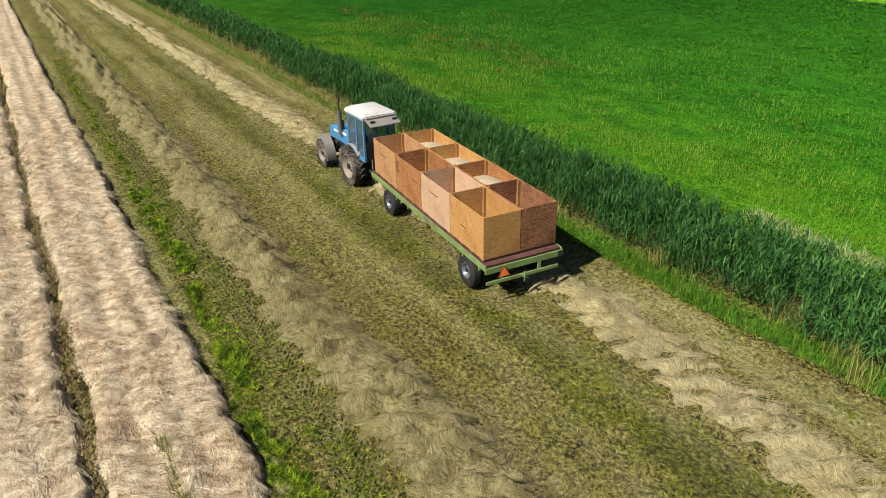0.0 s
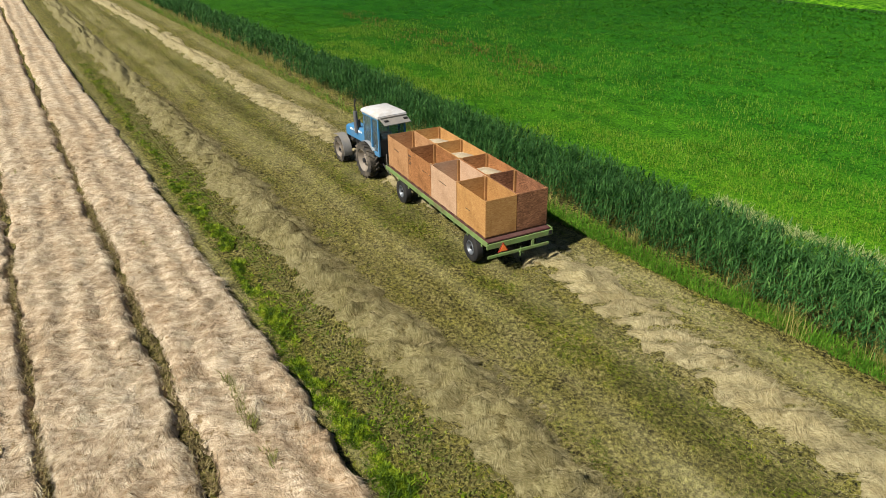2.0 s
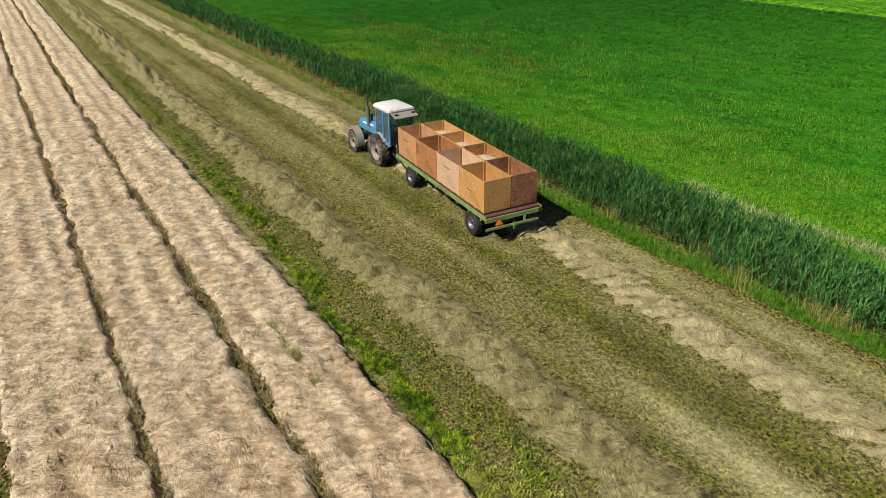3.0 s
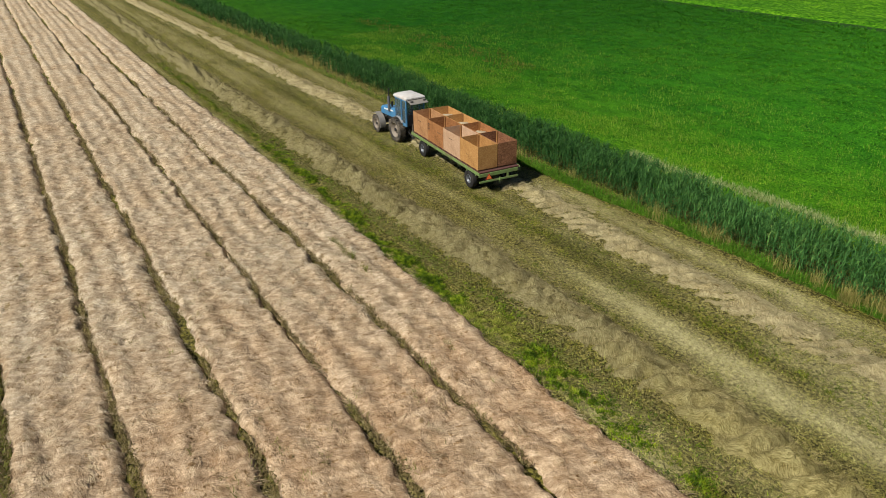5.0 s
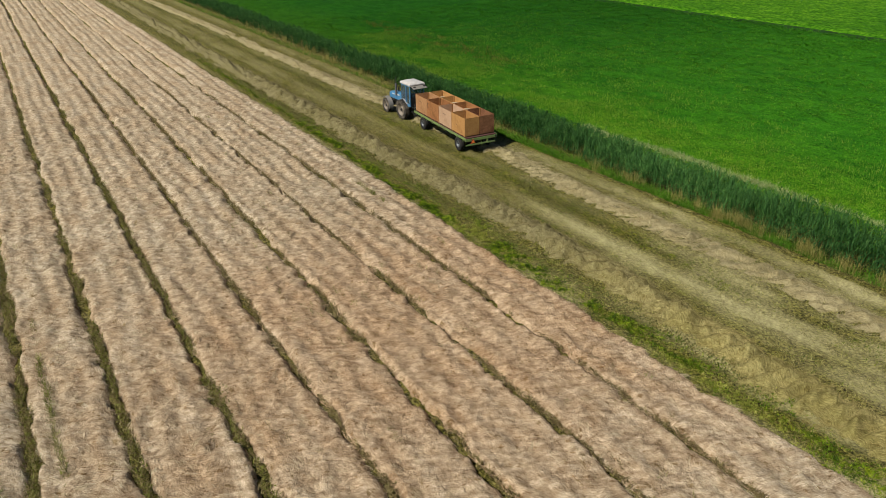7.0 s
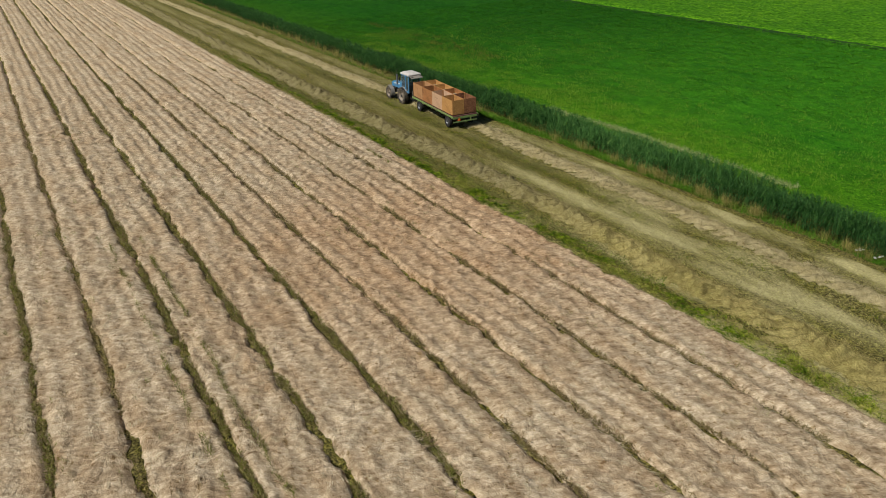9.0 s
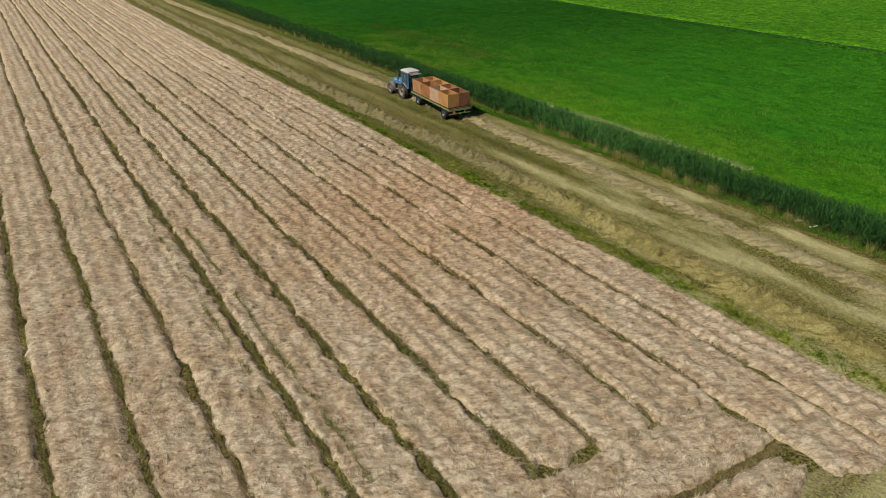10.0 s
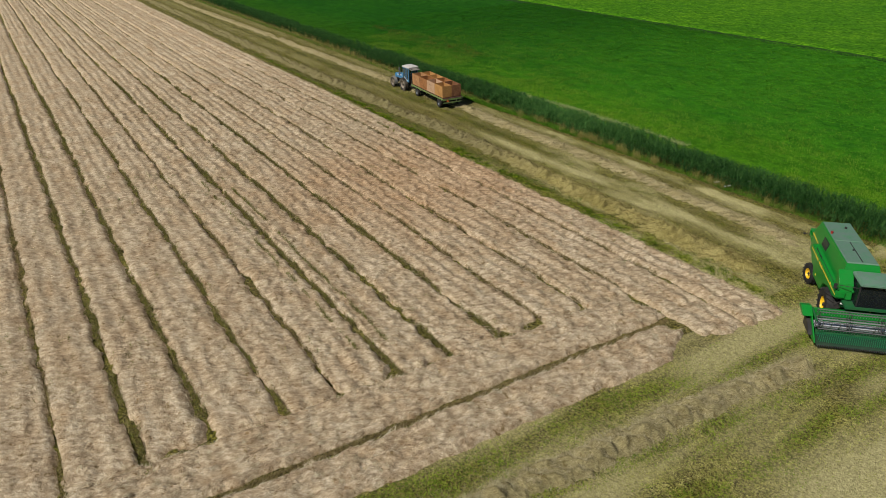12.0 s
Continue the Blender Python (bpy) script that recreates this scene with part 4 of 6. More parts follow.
def flower_clump(x, y, size):
    """White umbels on green stalks over a leafy base."""
    t = tagged(new("flowering_weed"), "white-flowering hogweed clump at the foot of the reeds", "weed", "flowering weeds")
    t.matrix_basis = pose(x, y, 0)
    m = 60
    me = blades("leaves", M_verge, np.column_stack([rng.normal(0, 0.12, m), rng.normal(0, 0.12, m), np.zeros(m)]), rng.uniform(0, 6.28, m), rng.uniform(0.25, 0.5, m) * size, rng.uniform(0.05, 0.1, m), rng.uniform(0.5, 1.3, m), rng.uniform(0.4, 1.2, m), bent=True)
    new("leaves", me).parent = t
    for k in range(5):
        px, py, h = rng.normal(0, 0.13), rng.normal(0, 0.16), size * rng.uniform(0.55, 0.8)
        st = new("stalk", blades("stalk", M_verge, np.array([[px, py, 0.0]]), 0.0, h, 0.02, 1.5))
        st.parent = t
        hd = bmesh.new()
        bmesh.ops.create_cone(hd, cap_ends=True, segments=9, radius1=0.02, radius2=0.075, depth=0.04)
        for q in hd.verts:
            q.co = Vector((q.co.x * rng.uniform(0.8, 1.2) + px, q.co.y * rng.uniform(0.8, 1.2) + py, q.co.z + h))
        me = bpy.data.meshes.new("umbel")
        hd.to_mesh(me)
        hd.free()
        me.materials.append(M_white_flower)
        hd = new("umbel", me)
        hd.parent = t


for fx, fy, fs in FLOWERS:
    flower_clump(fx, fy, fs)


# ---- vehicle materials ----
def plywood(name, pale, deep, dark=0.5, seed=0.0):
    m, nt, b = material(name, 0.62, 0.0, 0.25)
    v = vec(nt, (1.1, 1.1, 6.5), 0, 0.22, 1.6 + seed)
    fig = grain(nt, v, 1.0, 3, 0.45)
    k = nt.nodes.new("ShaderNodeMath")
    k.operation = "MULTIPLY"
    nt.links.new(fig, k.inputs[0])
    k.inputs[1].default_value = 24.0
    w = nt.nodes.new("ShaderNodeMath")
    w.operation = "PINGPONG"
    nt.links.new(k.outputs[0], w.inputs[0])
    w.inputs[1].default_value = 1.0
    mid = tuple(0.65 * p + 0.35 * d for p, d in zip(pale, deep))
    c = ramp(nt, w.outputs[0], [(0.0, deep), (0.2, tuple(0.5 * d + 0.5 * p for p, d in zip(pale, deep))), (0.45, mid), (1.0, pale)])
    blot = grain(nt, vec(nt, (1, 1, 2.0)), 3.0, 5, 0.7)
    c = blend(nt, steps(nt, blot, 0.42, 0.66), c, tuple(0.45 * p + 0.55 * d for p, d in zip(pale, deep)))
    fine = grain(nt, vec(nt, (6, 6, 90)), 1.0, 4)
    c = blend(nt, steps(nt, fine, 0.35, 0.7), blend(nt, 1.0, c, (0.8, 0.76, 0.72), "MULTIPLY"), c)
    stain = grain(nt, vec(nt), 1.6, 5, 0.65)
    c = blend(nt, steps(nt, stain, 0.48, 0.74), c, blend(nt, 1.0, c, (dark, dark * 0.95, dark * 0.9), "MULTIPLY"))
    rnd = nt.nodes.new("ShaderNodeObjectInfo").outputs["Random"]
    c = blend(nt, rnd, c, blend(nt, 1.0, c, (0.86, 0.82, 0.78), "MULTIPLY"))
    colour(nt, b, c)
    relief(nt, b, fine, 0.15, 0.004)
    return m


PLY = {
    "tan": plywood("tan_plywood", (0.56, 0.33, 0.165), (0.31, 0.145, 0.06), 0.66),
    "orange": plywood("orange_plywood", (0.50, 0.25, 0.105), (0.20, 0.07, 0.022), 0.58, 0.2),
    "pale": plywood("pale_plywood", (0.63, 0.45, 0.31), (0.47, 0.29, 0.175), 0.76, 0.4),
    "yellow": plywood("yellow_plywood", (0.60, 0.36, 0.14), (0.38, 0.18, 0.055), 0.70, 0.6),
    "brown": plywood("brown_plywood", (0.44, 0.215, 0.115), (0.05, 0.017, 0.009), 0.45, 0.8),
}
M_batten = plywood("batten_wood", (0.44, 0.25, 0.10), (0.32, 0.16, 0.06), 0.6)
M_pallet = plywood("pallet_wood", (0.22, 0.13, 0.07), (0.12, 0.07, 0.035), 0.5)
M_deck = painted("oxide_red_deck", (0.075, 0.022, 0.022), 0.75, 0.0, (0.17, 0.12, 0.09), 0.4)
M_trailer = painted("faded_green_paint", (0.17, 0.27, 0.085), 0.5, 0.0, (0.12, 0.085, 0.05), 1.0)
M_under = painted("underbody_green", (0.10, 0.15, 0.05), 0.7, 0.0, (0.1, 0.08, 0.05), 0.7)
M_rubber = painted("tyre_rubber", (0.017, 0.017, 0.018), 0.75, 0.0, (0.07, 0.06, 0.045), 0.35, 0.25)
M_dusty_rubber = painted("dusty_tyre_rubber", (0.035, 0.033, 0.03), 0.85, 0.0, (0.22, 0.18, 0.13), 0.85, 0.2)
M_rim_silver = painted("silver_rim", (0.16, 0.18, 0.20), 0.45, 0.3, (0.06, 0.055, 0.05), 0.8)
M_rim_dusty = painted("dusty_rim", (0.25, 0.21, 0.165), 0.8, 0.0, (0.12, 0.095, 0.07), 0.9)
M_rim_yellow = painted("yellow_rim", (0.80, 0.50, 0.012), 0.4, 0.0, (0.3, 0.22, 0.08), 0.3)
M_blue = painted("tractor_blue", (0.04, 0.20, 0.40), 0.38, 0.0, (0.20, 0.20, 0.19), 0.4)
M_roofwhite = painted("white_roof", (0.56, 0.545, 0.53), 0.5, 0.0, (0.40, 0.34, 0.28), 0.75)
M_greyplate = painted("dusty_grey_plate", (0.19, 0.18, 0.165), 0.7, 0.0, (0.27, 0.235, 0.19), 0.9)
M_fender = painted("dusty_blue_fender", (0.22, 0.25, 0.29), 0.6, 0.0, (0.33, 0.31, 0.28), 0.9)
M_dark = painted("dark_metal", (0.025, 0.025, 0.027), 0.55, 0.2, (0.09, 0.08, 0.06), 0.5)
M_exhaust = painted("exhaust_grey", (0.17, 0.17, 0.18), 0.5, 0.4, (0.05, 0.04, 0.03), 0.6)
M_white = painted("white_decal", (0.8, 0.8, 0.78), 0.4, 0.0, (0.4, 0.38, 0.34), 0.3)
M_orange = painted("orange_reflector", (0.95, 0.22, 0.05), 0.35, 0.0, (0.4, 0.2, 0.1), 0.15)
M_red = painted("dark_red_border", (0.28, 0.02, 0.015), 0.4, 0.0, (0.2, 0.1, 0.08), 0.2)
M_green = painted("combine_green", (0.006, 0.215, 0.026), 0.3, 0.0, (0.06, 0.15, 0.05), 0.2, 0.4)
# the combine green with shade put into the colour, mostly for low and inner parts
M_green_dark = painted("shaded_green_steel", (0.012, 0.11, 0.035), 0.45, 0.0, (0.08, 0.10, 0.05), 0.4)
M_bright_steel = painted("bright_steel", (0.62, 0.64, 0.70), 0.35, 0.3, (0.2, 0.18, 0.15), 0.4)
M_tine = painted("green_tine", (0.01, 0.25, 0.11), 0.4, 0.0, (0.05, 0.08, 0.04), 0.3)
M_belt = painted("dark_belt", (0.008, 0.035, 0.016), 0.7, 0.0, (0.04, 0.045, 0.03), 0.4)
M_greytop = painted("worn_grey_green_cover", (0.12, 0.20, 0.155), 0.55, 0.0, (0.05, 0.22, 0.09), 0.7)
M_yellow = painted("yellow_stripe", (0.78, 0.62, 0.05), 0.4, 0.0, (0.4, 0.33, 0.1), 0.2)
M_steel = painted("bright_steel", (0.45, 0.46, 0.47), 0.35, 0.7, (0.2, 0.18, 0.15), 0.4)
M_seat = painted("black_seat", (0.03, 0.03, 0.03), 0.7, 0.0, (0.06, 0.06, 0.05), 0.3)
M_text = painted("black_marking", (0.06, 0.04, 0.028), 0.6, 0.0, (0.1, 0.06, 0.04), 0.3)


def glass_mat(name, tint):
    m, nt, b = material(name, 0.06, 0.0, 0.5)
    b.inputs["Base Color"].default_value = (*tint, 1)
    b.inputs["Transmission Weight"].default_value = 0.9
    b.inputs["IOR"].default_value = 1.2
    n = grain(nt, vec(nt), 3.0, 4)
    nt.links.new(steps(nt, n, 0.0, 4.0), b.inputs["Roughness"])
    return m


M_glass = glass_mat("tinted_glass", (0.42, 0.56, 0.62))
M_dark_glass = glass_mat("dark_tinted_glass", (0.10, 0.13, 0.14))


def seed_mat():
    m, nt, b = material("grass_seed", 0.8, 0.0, 0.15)
    f = grain(nt, vec(nt), 60, 4, 0.7)
    n = grain(nt, vec(nt), 3, 3)
    c = ramp(nt, f, [(0.3, (0.30, 0.24, 0.15)), (0.5, (0.44, 0.37, 0.26)), (0.7, (0.56, 0.49, 0.37))])
    colour(nt, b, blend(nt, steps(nt, n, 0.4, 0.65), c, blend(nt, 1.0, c, (0.85, 0.82, 0.76), "MULTIPLY")))
    relief(nt, b, f, 0.5, 0.02)
    return m


M_seed = seed_mat()


# ---- shape helpers: each adds to a bmesh and returns it ----
def grown(bm):
    return bm if bm is not None else bmesh.new()


def box(x0, x1, y0, y1, z0, z1, bevel=0.012, bm=None, turn=None):
    bm = grown(bm)
    m = Matrix.Translation(((x0 + x1) / 2, (y0 + y1) / 2, (z0 + z1) / 2))
    if turn is not None:
        m = m @ turn
    m = m @ Matrix.Diagonal((x1 - x0, y1 - y0, z1 - z0, 1))
    geo = bmesh.ops.create_cube(bm, size=1, matrix=m)
    if bevel:
        es = list({e for v in geo["verts"] for e in v.link_edges})
        bmesh.ops.bevel(bm, geom=es, offset=min(bevel, 0.45 * min(x1 - x0, y1 - y0, z1 - z0)), segments=2, affect="EDGES")
    return bm


def tube(p, q, r, seg=12, bm=None, r2=None):
    bm = grown(bm)
    p, q = Vector(p), Vector(q)
    m = Matrix.Translation((p + q) / 2) @ (q - p).to_track_quat("Z", "Y").to_matrix().to_4x4()
    bmesh.ops.create_cone(bm, cap_ends=True, segments=seg, radius1=r, radius2=r if r2 is None else r2, depth=(q - p).length, matrix=m)
    return bm


def slab(points, x0, x1, bevel=0.015, bm=None):
    """A side view polygon (y, z) carried from x0 to x1."""
    bm = grown(bm)
    a = [bm.verts.new((x0, y, z)) for y, z in points]
    b = [bm.verts.new((x1, y, z)) for y, z in points]
    faces = [bm.faces.new(a), bm.faces.new(b[::-1])]
    n = len(points)
    for i in range(n):
        faces.append(bm.faces.new((a[i], b[i], b[(i + 1) % n], a[(i + 1) % n])))
    bmesh.ops.recalc_face_normals(bm, faces=faces)
    if bevel:
        es = list({e for f in faces for e in f.edges})
        bmesh.ops.bevel(bm, geom=es, offset=bevel, segments=2, affect="EDGES", clamp_overlap=True)
    return bm


def loft(rings, bm=None, bevel=0.0):
    """Skin between closed rings of equal length; ends capped."""
    bm = grown(bm)
    vs = [[bm.verts.new(p) for p in ring] for ring in rings]
    faces = []
    n = len(rings[0])
    for a, b in zip(vs, vs[1:]):
        for i in range(n):
            faces.append(bm.faces.new((a[i], a[(i + 1) % n], b[(i + 1) % n], b[i])))
    faces += [bm.faces.new(vs[0][::-1]), bm.faces.new(vs[-1])]
    bmesh.ops.recalc_face_normals(bm, faces=faces)
    if bevel:
        es = list({e for f in faces for e in f.edges})
        bmesh.ops.bevel(bm, geom=es, offset=bevel, segments=2, affect="EDGES", clamp_overlap=True)
    return bm


def turned(profile, seg=40, bm=None):
    """Solid of revolution about x from (x, radius) pairs, closed profile."""
    bm = grown(bm)
    rings = []
    for x, r in profile:
        rings.append([bm.verts.new((x, r * math.cos(2 * math.pi * k / seg), r * math.sin(2 * math.pi * k / seg))) for k in range(seg)])
    n = len(profile)
    faces = []
    for j in range(n):
        a, b = rings[j], rings[(j + 1) % n]
        for k in range(seg):
            faces.append(bm.faces.new((a[k], a[(k + 1) % seg], b[(k + 1) % seg], b[k])))
    bmesh.ops.recalc_face_normals(bm, faces=faces)
    return bm


def part(name, bm, mat, parent, label="", at=None, smooth=True):
    me = bpy.data.meshes.new(name)
    bm.to_mesh(me)
    bm.free()
    me.materials.append(mat)
    if smooth:
        me.polygons.foreach_set("use_smooth", [True] * len(me.polygons))
        me.set_sharp_from_angle(angle=radians(32))
    ob = new(name, me)
    ob.parent = parent
    if at is not None:
        ob.matrix_basis = at
    if label:
        tagged(ob, label)
    return ob


def thing(name, m, label, category, group=""):
    ob = new(name)
    ob.empty_display_size = 0.3
    ob.matrix_basis = m
    return tagged(ob, label, category, group)


def wheel(parent, at, r, width, rim_r, tyre_mat, rim_mat, lugs=0, lug=0.035, dish=0.06, bolts=8):
    """Tyre with lugs, dished rim, hub and bolts; its axle lies along x, outer side towards +x."""
    w = width / 2
    prof = [(-w * 0.72, rim_r), (-w * 0.95, rim_r + 0.04), (-w, (r + rim_r) / 2), (-w * 0.93, r - 0.06), (-w * 0.72, r - 0.015), (0, r), (w * 0.72, r - 0.015), (w * 0.93, r - 0.06), (w, (r + rim_r) / 2), (w * 0.95, rim_r + 0.04), (w * 0.72, rim_r)]
    bm = turned(prof, 44)
    for k in range(lugs):
        for s in (-1, 1):
            a = 2 * math.pi * (k + (0.5 if s > 0 else 0)) / lugs
            t = Matrix.Rotation(a, 4, "X") @ Matrix.Translation((s * w * 0.5, 0, r + lug * 0.2)) @ Matrix.Rotation(radians(-38 * s), 4, "Z") @ Matrix.Diagonal((w * 1.25, 0.05 * r / 0.8, lug * 2.1, 1))
            bmesh.ops.create_cube(bm, size=1, matrix=t)
    tyre = part("tyre", bm, tyre_mat, parent, at=at)
    ri = rim_r + 0.006
    bm = turned([(-w * 0.7, ri), (w * 0.78, ri), (w * 0.84, ri - 0.005), (w * 0.84, ri - 0.03), (w * 0.6, ri - 0.055), (w * 0.6 - dish, ri * 0.55), (w * 0.6 - dish * 0.3, ri * 0.3), (w * 0.6 - dish * 0.3, 0.001), (-w * 0.3, 0.001), (-w * 0.3, ri * 0.8)], 36)
    rim = part("rim", bm, rim_mat, tyre)
    part("hub", turned([(w * 0.3, ri * 0.24), (w * 0.75, ri * 0.22), (w * 0.8, ri * 0.14), (w * 0.8, 0.001), (w * 0.3, 0.001)], 20), M_dark, tyre)
    for k in range(bolts):
        a = 2 * math.pi * k / bolts
        rr = ri * 0.4
        x = w * 0.6 - dish * 0.55
        part("bolt", tube((x - 0.02, rr * math.cos(a), rr * math.sin(a)), (x + 0.03, rr * math.cos(a), rr * math.sin(a)), ri * 0.045, 6), M_exhaust, tyre)
    return tyre


LEFT = Matrix.Rotation(math.pi, 4, "Z")


# ---- trailer ----
BIN_W, BIN_L, BIN_H, BED = 1.2, 2.012, 1.34, 1.24
TRAILER = pose(9.74, 13.84, 0, 0, 0, -5.35)
LONG = 4 * BIN_L


def make_trailer():
    t = thing("flatbed_trailer", TRAILER, "faded green four-wheel flatbed farm trailer loaded with plywood bins", "trailer")
    top = BED - 0.012
    part("deck", box(-0.03, 2.43, -0.2, LONG + 0.12, top - 0.045, top, 0.006), M_deck, t, "worn dark red plank deck")
    for x in (-0.05, 2.45):
        part("side_rail", slab([(-0.24, top - 0.16), (LONG + 0.14, top - 0.16), (LONG + 0.14, top + 0.004), (-0.24, top + 0.004)], x - 0.025, x + 0.025, 0.006), M_trailer, t)
        for k in range(9):
            y = 0.1 + k * 0.97
            part("rail_bracket", box(x - 0.02, x + 0.02, y, y + 0.07, top - 0.27, top - 0.16, 0.006), M_trailer, t)
    part("rear_beam", box(-0.075, 2.475, -0.265, -0.205, top - 0.24, top - 0.06, 0.008), M_trailer, t, "chipped pale green rear beam")
    part("front_beam", box(-0.075, 2.475, LONG + 0.13, LONG + 0.2, top - 0.22, top - 0.005, 0.008), M_trailer, t)
    part("bumper_bar", box(-0.09, 2.27, -0.36, -0.30, 0.70, 0.80, 0.01), M_trailer, t, "chipped green lower bumper bar")
    for x in (0.45, 1.68):
        part("bumper_post", slab([(-0.30, 0.70), (-0.23, 0.70), (-0.21, top - 0.25), (-0.28, top - 0.25)], x - 0.05, x + 0.05, 0.008), M_trailer, t)
    part("end_cap", box(2.30, 2.44, -0.272, -0.262, top - 0.22, top - 0.06, 0.003), M_dark, t)
    pts = [(0.32, 0.82), (0.72, 0.82), (0.52, 1.15)]
    for sc, y0, y1, nm, mt in ((1.0, -0.292, -0.268, "triangle_border", M_red), (0.76, -0.30, -0.285, "triangle_face", M_orange)):
        cx, cz = 0.52, 0.82 + 0.33 / 3
        b = grown(None)
        lo = [b.verts.new((cx + (x - cx) * sc, y0, cz + (z - cz) * sc)) for x, z in pts]
        hi = [b.verts.new((cx + (x - cx) * sc, y1, cz + (z - cz) * sc)) for x, z in pts]
        fs = [b.faces.new(lo), b.faces.new(hi[::-1])] + [b.faces.new((lo[i], hi[i], hi[(i + 1) % 3], lo[(i + 1) % 3])) for i in range(3)]
        bmesh.ops.recalc_face_normals(b, faces=fs)
        part(nm, b, mt, t, "orange slow-vehicle triangle" if nm == "triangle_face" else "")
    hitch = tube((1.07, -0.36, 0.75), (1.07, -0.48, 0.75), 0.035, 10)
    tube((1.07, -0.46, 0.62), (1.07, -0.46, 0.93), 0.018, 8, hitch)
    tube((0.97, -0.43, 0.83), (1.19, -0.46, 0.69), 0.015, 8, hitch)
    part("tow_hitch", hitch, M_trailer, t)
    for x in (0.62, 1.78):
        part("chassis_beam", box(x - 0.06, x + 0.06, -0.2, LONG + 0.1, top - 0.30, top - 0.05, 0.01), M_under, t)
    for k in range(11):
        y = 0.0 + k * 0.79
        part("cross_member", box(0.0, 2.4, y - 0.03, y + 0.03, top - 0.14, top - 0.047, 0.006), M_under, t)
    for y in (1.03, 6.86):
        part("axle", tube((0.12, y, 0.52), (2.28, y, 0.52), 0.055, 12), M_dark, t)
        for x in (0.62, 1.78):
            part("spring", slab([(y - 0.5, 0.74), (y - 0.25, 0.63), (y, 0.59), (y + 0.25, 0.63), (y + 0.5, 0.74), (y + 0.5, 0.90), (y, 0.68), (y - 0.5, 0.90)], x - 0.04, x + 0.04, 0.006), M_dark, t)
        for s, x in ((-1, 0.13), (1, 2.27)):
            m = Matrix.Translation((x, y, 0.515))
            wheel(t, m @ LEFT if s < 0 else m, 0.515, 0.30, 0.25, M_rubber, M_rim_silver, 0, 0.02, 0.09, 8)
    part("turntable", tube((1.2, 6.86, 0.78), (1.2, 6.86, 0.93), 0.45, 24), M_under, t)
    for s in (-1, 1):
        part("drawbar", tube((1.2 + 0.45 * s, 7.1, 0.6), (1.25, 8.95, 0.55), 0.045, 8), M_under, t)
    part("ladder", box(-0.075, -0.045, LONG + 0.02, LONG + 0.06, 0.95, 1.75, 0.008), M_greyplate, t)
    return t


def make_bin(col, row, look_of, full, marks):
    """An open plywood bin with battens inside, on pallet runners."""
    m = TRAILER @ pose(col * BIN_W, row * BIN_L, BED, 0, 0, 0.25 * math.sin(3.1 * row + col))
    words = {"tan": "tan", "orange": "orange-brown", "pale": "pale", "yellow": "yellow-brown", "brown": "dark brown"}[look_of]
    b = thing("plywood_bin", m, "open %s plywood bin %s on the trailer" % (words, "holding pale grass seed" if full else "standing empty"), "bin", "bins on the trailer")
    mat, g, th, foot = PLY[look_of], 0.011, 0.018, 0.085
    W, L, H = BIN_W, BIN_L, BIN_H
    drop = 0.012 * math.sin(5.3 * row + 2 * col)
    for nm, bx in (("side_panel", (g, g + th, g, L - g)), ("side_panel", (W - g - th, W - g, g, L - g)), ("end_panel", (g + th, W - g - th, g, g + th)), ("end_panel", (g + th, W - g - th, L - g - th, L - g))):
        part(nm, box(*bx, foot, H + drop, 0.004), mat, b)
    part("floor_panel", box(g, W - g, g, L - g, foot - 0.02, foot - 0.002, 0.003), mat, b)
    for y in (0.12, L * 0.36, L * 0.64, L - 0.12):
        part("pallet_runner", box(0.015, W - 0.015, y - 0.09, y + 0.09, 0.0, foot - 0.022, 0.005), M_pallet, b)
    for x, y in ((g + th + 0.042, g + th + 0.042), (W - g - th - 0.042, g + th + 0.042), (g + th + 0.042, L - g - th - 0.042), (W - g - th - 0.042, L - g - th - 0.042)):
        part("corner_post", box(x - 0.04, x + 0.04, y - 0.04, y + 0.04, foot, H + drop - 0.01, 0.004), M_batten, b)
    for z0, z1, y0, y1, x in marks:
        part("stencil_bar", box(x - 0.002, x + 0.003, y0, y1, z0, z1, 0), M_text, b, "faint black stencilled line")
    return b, m


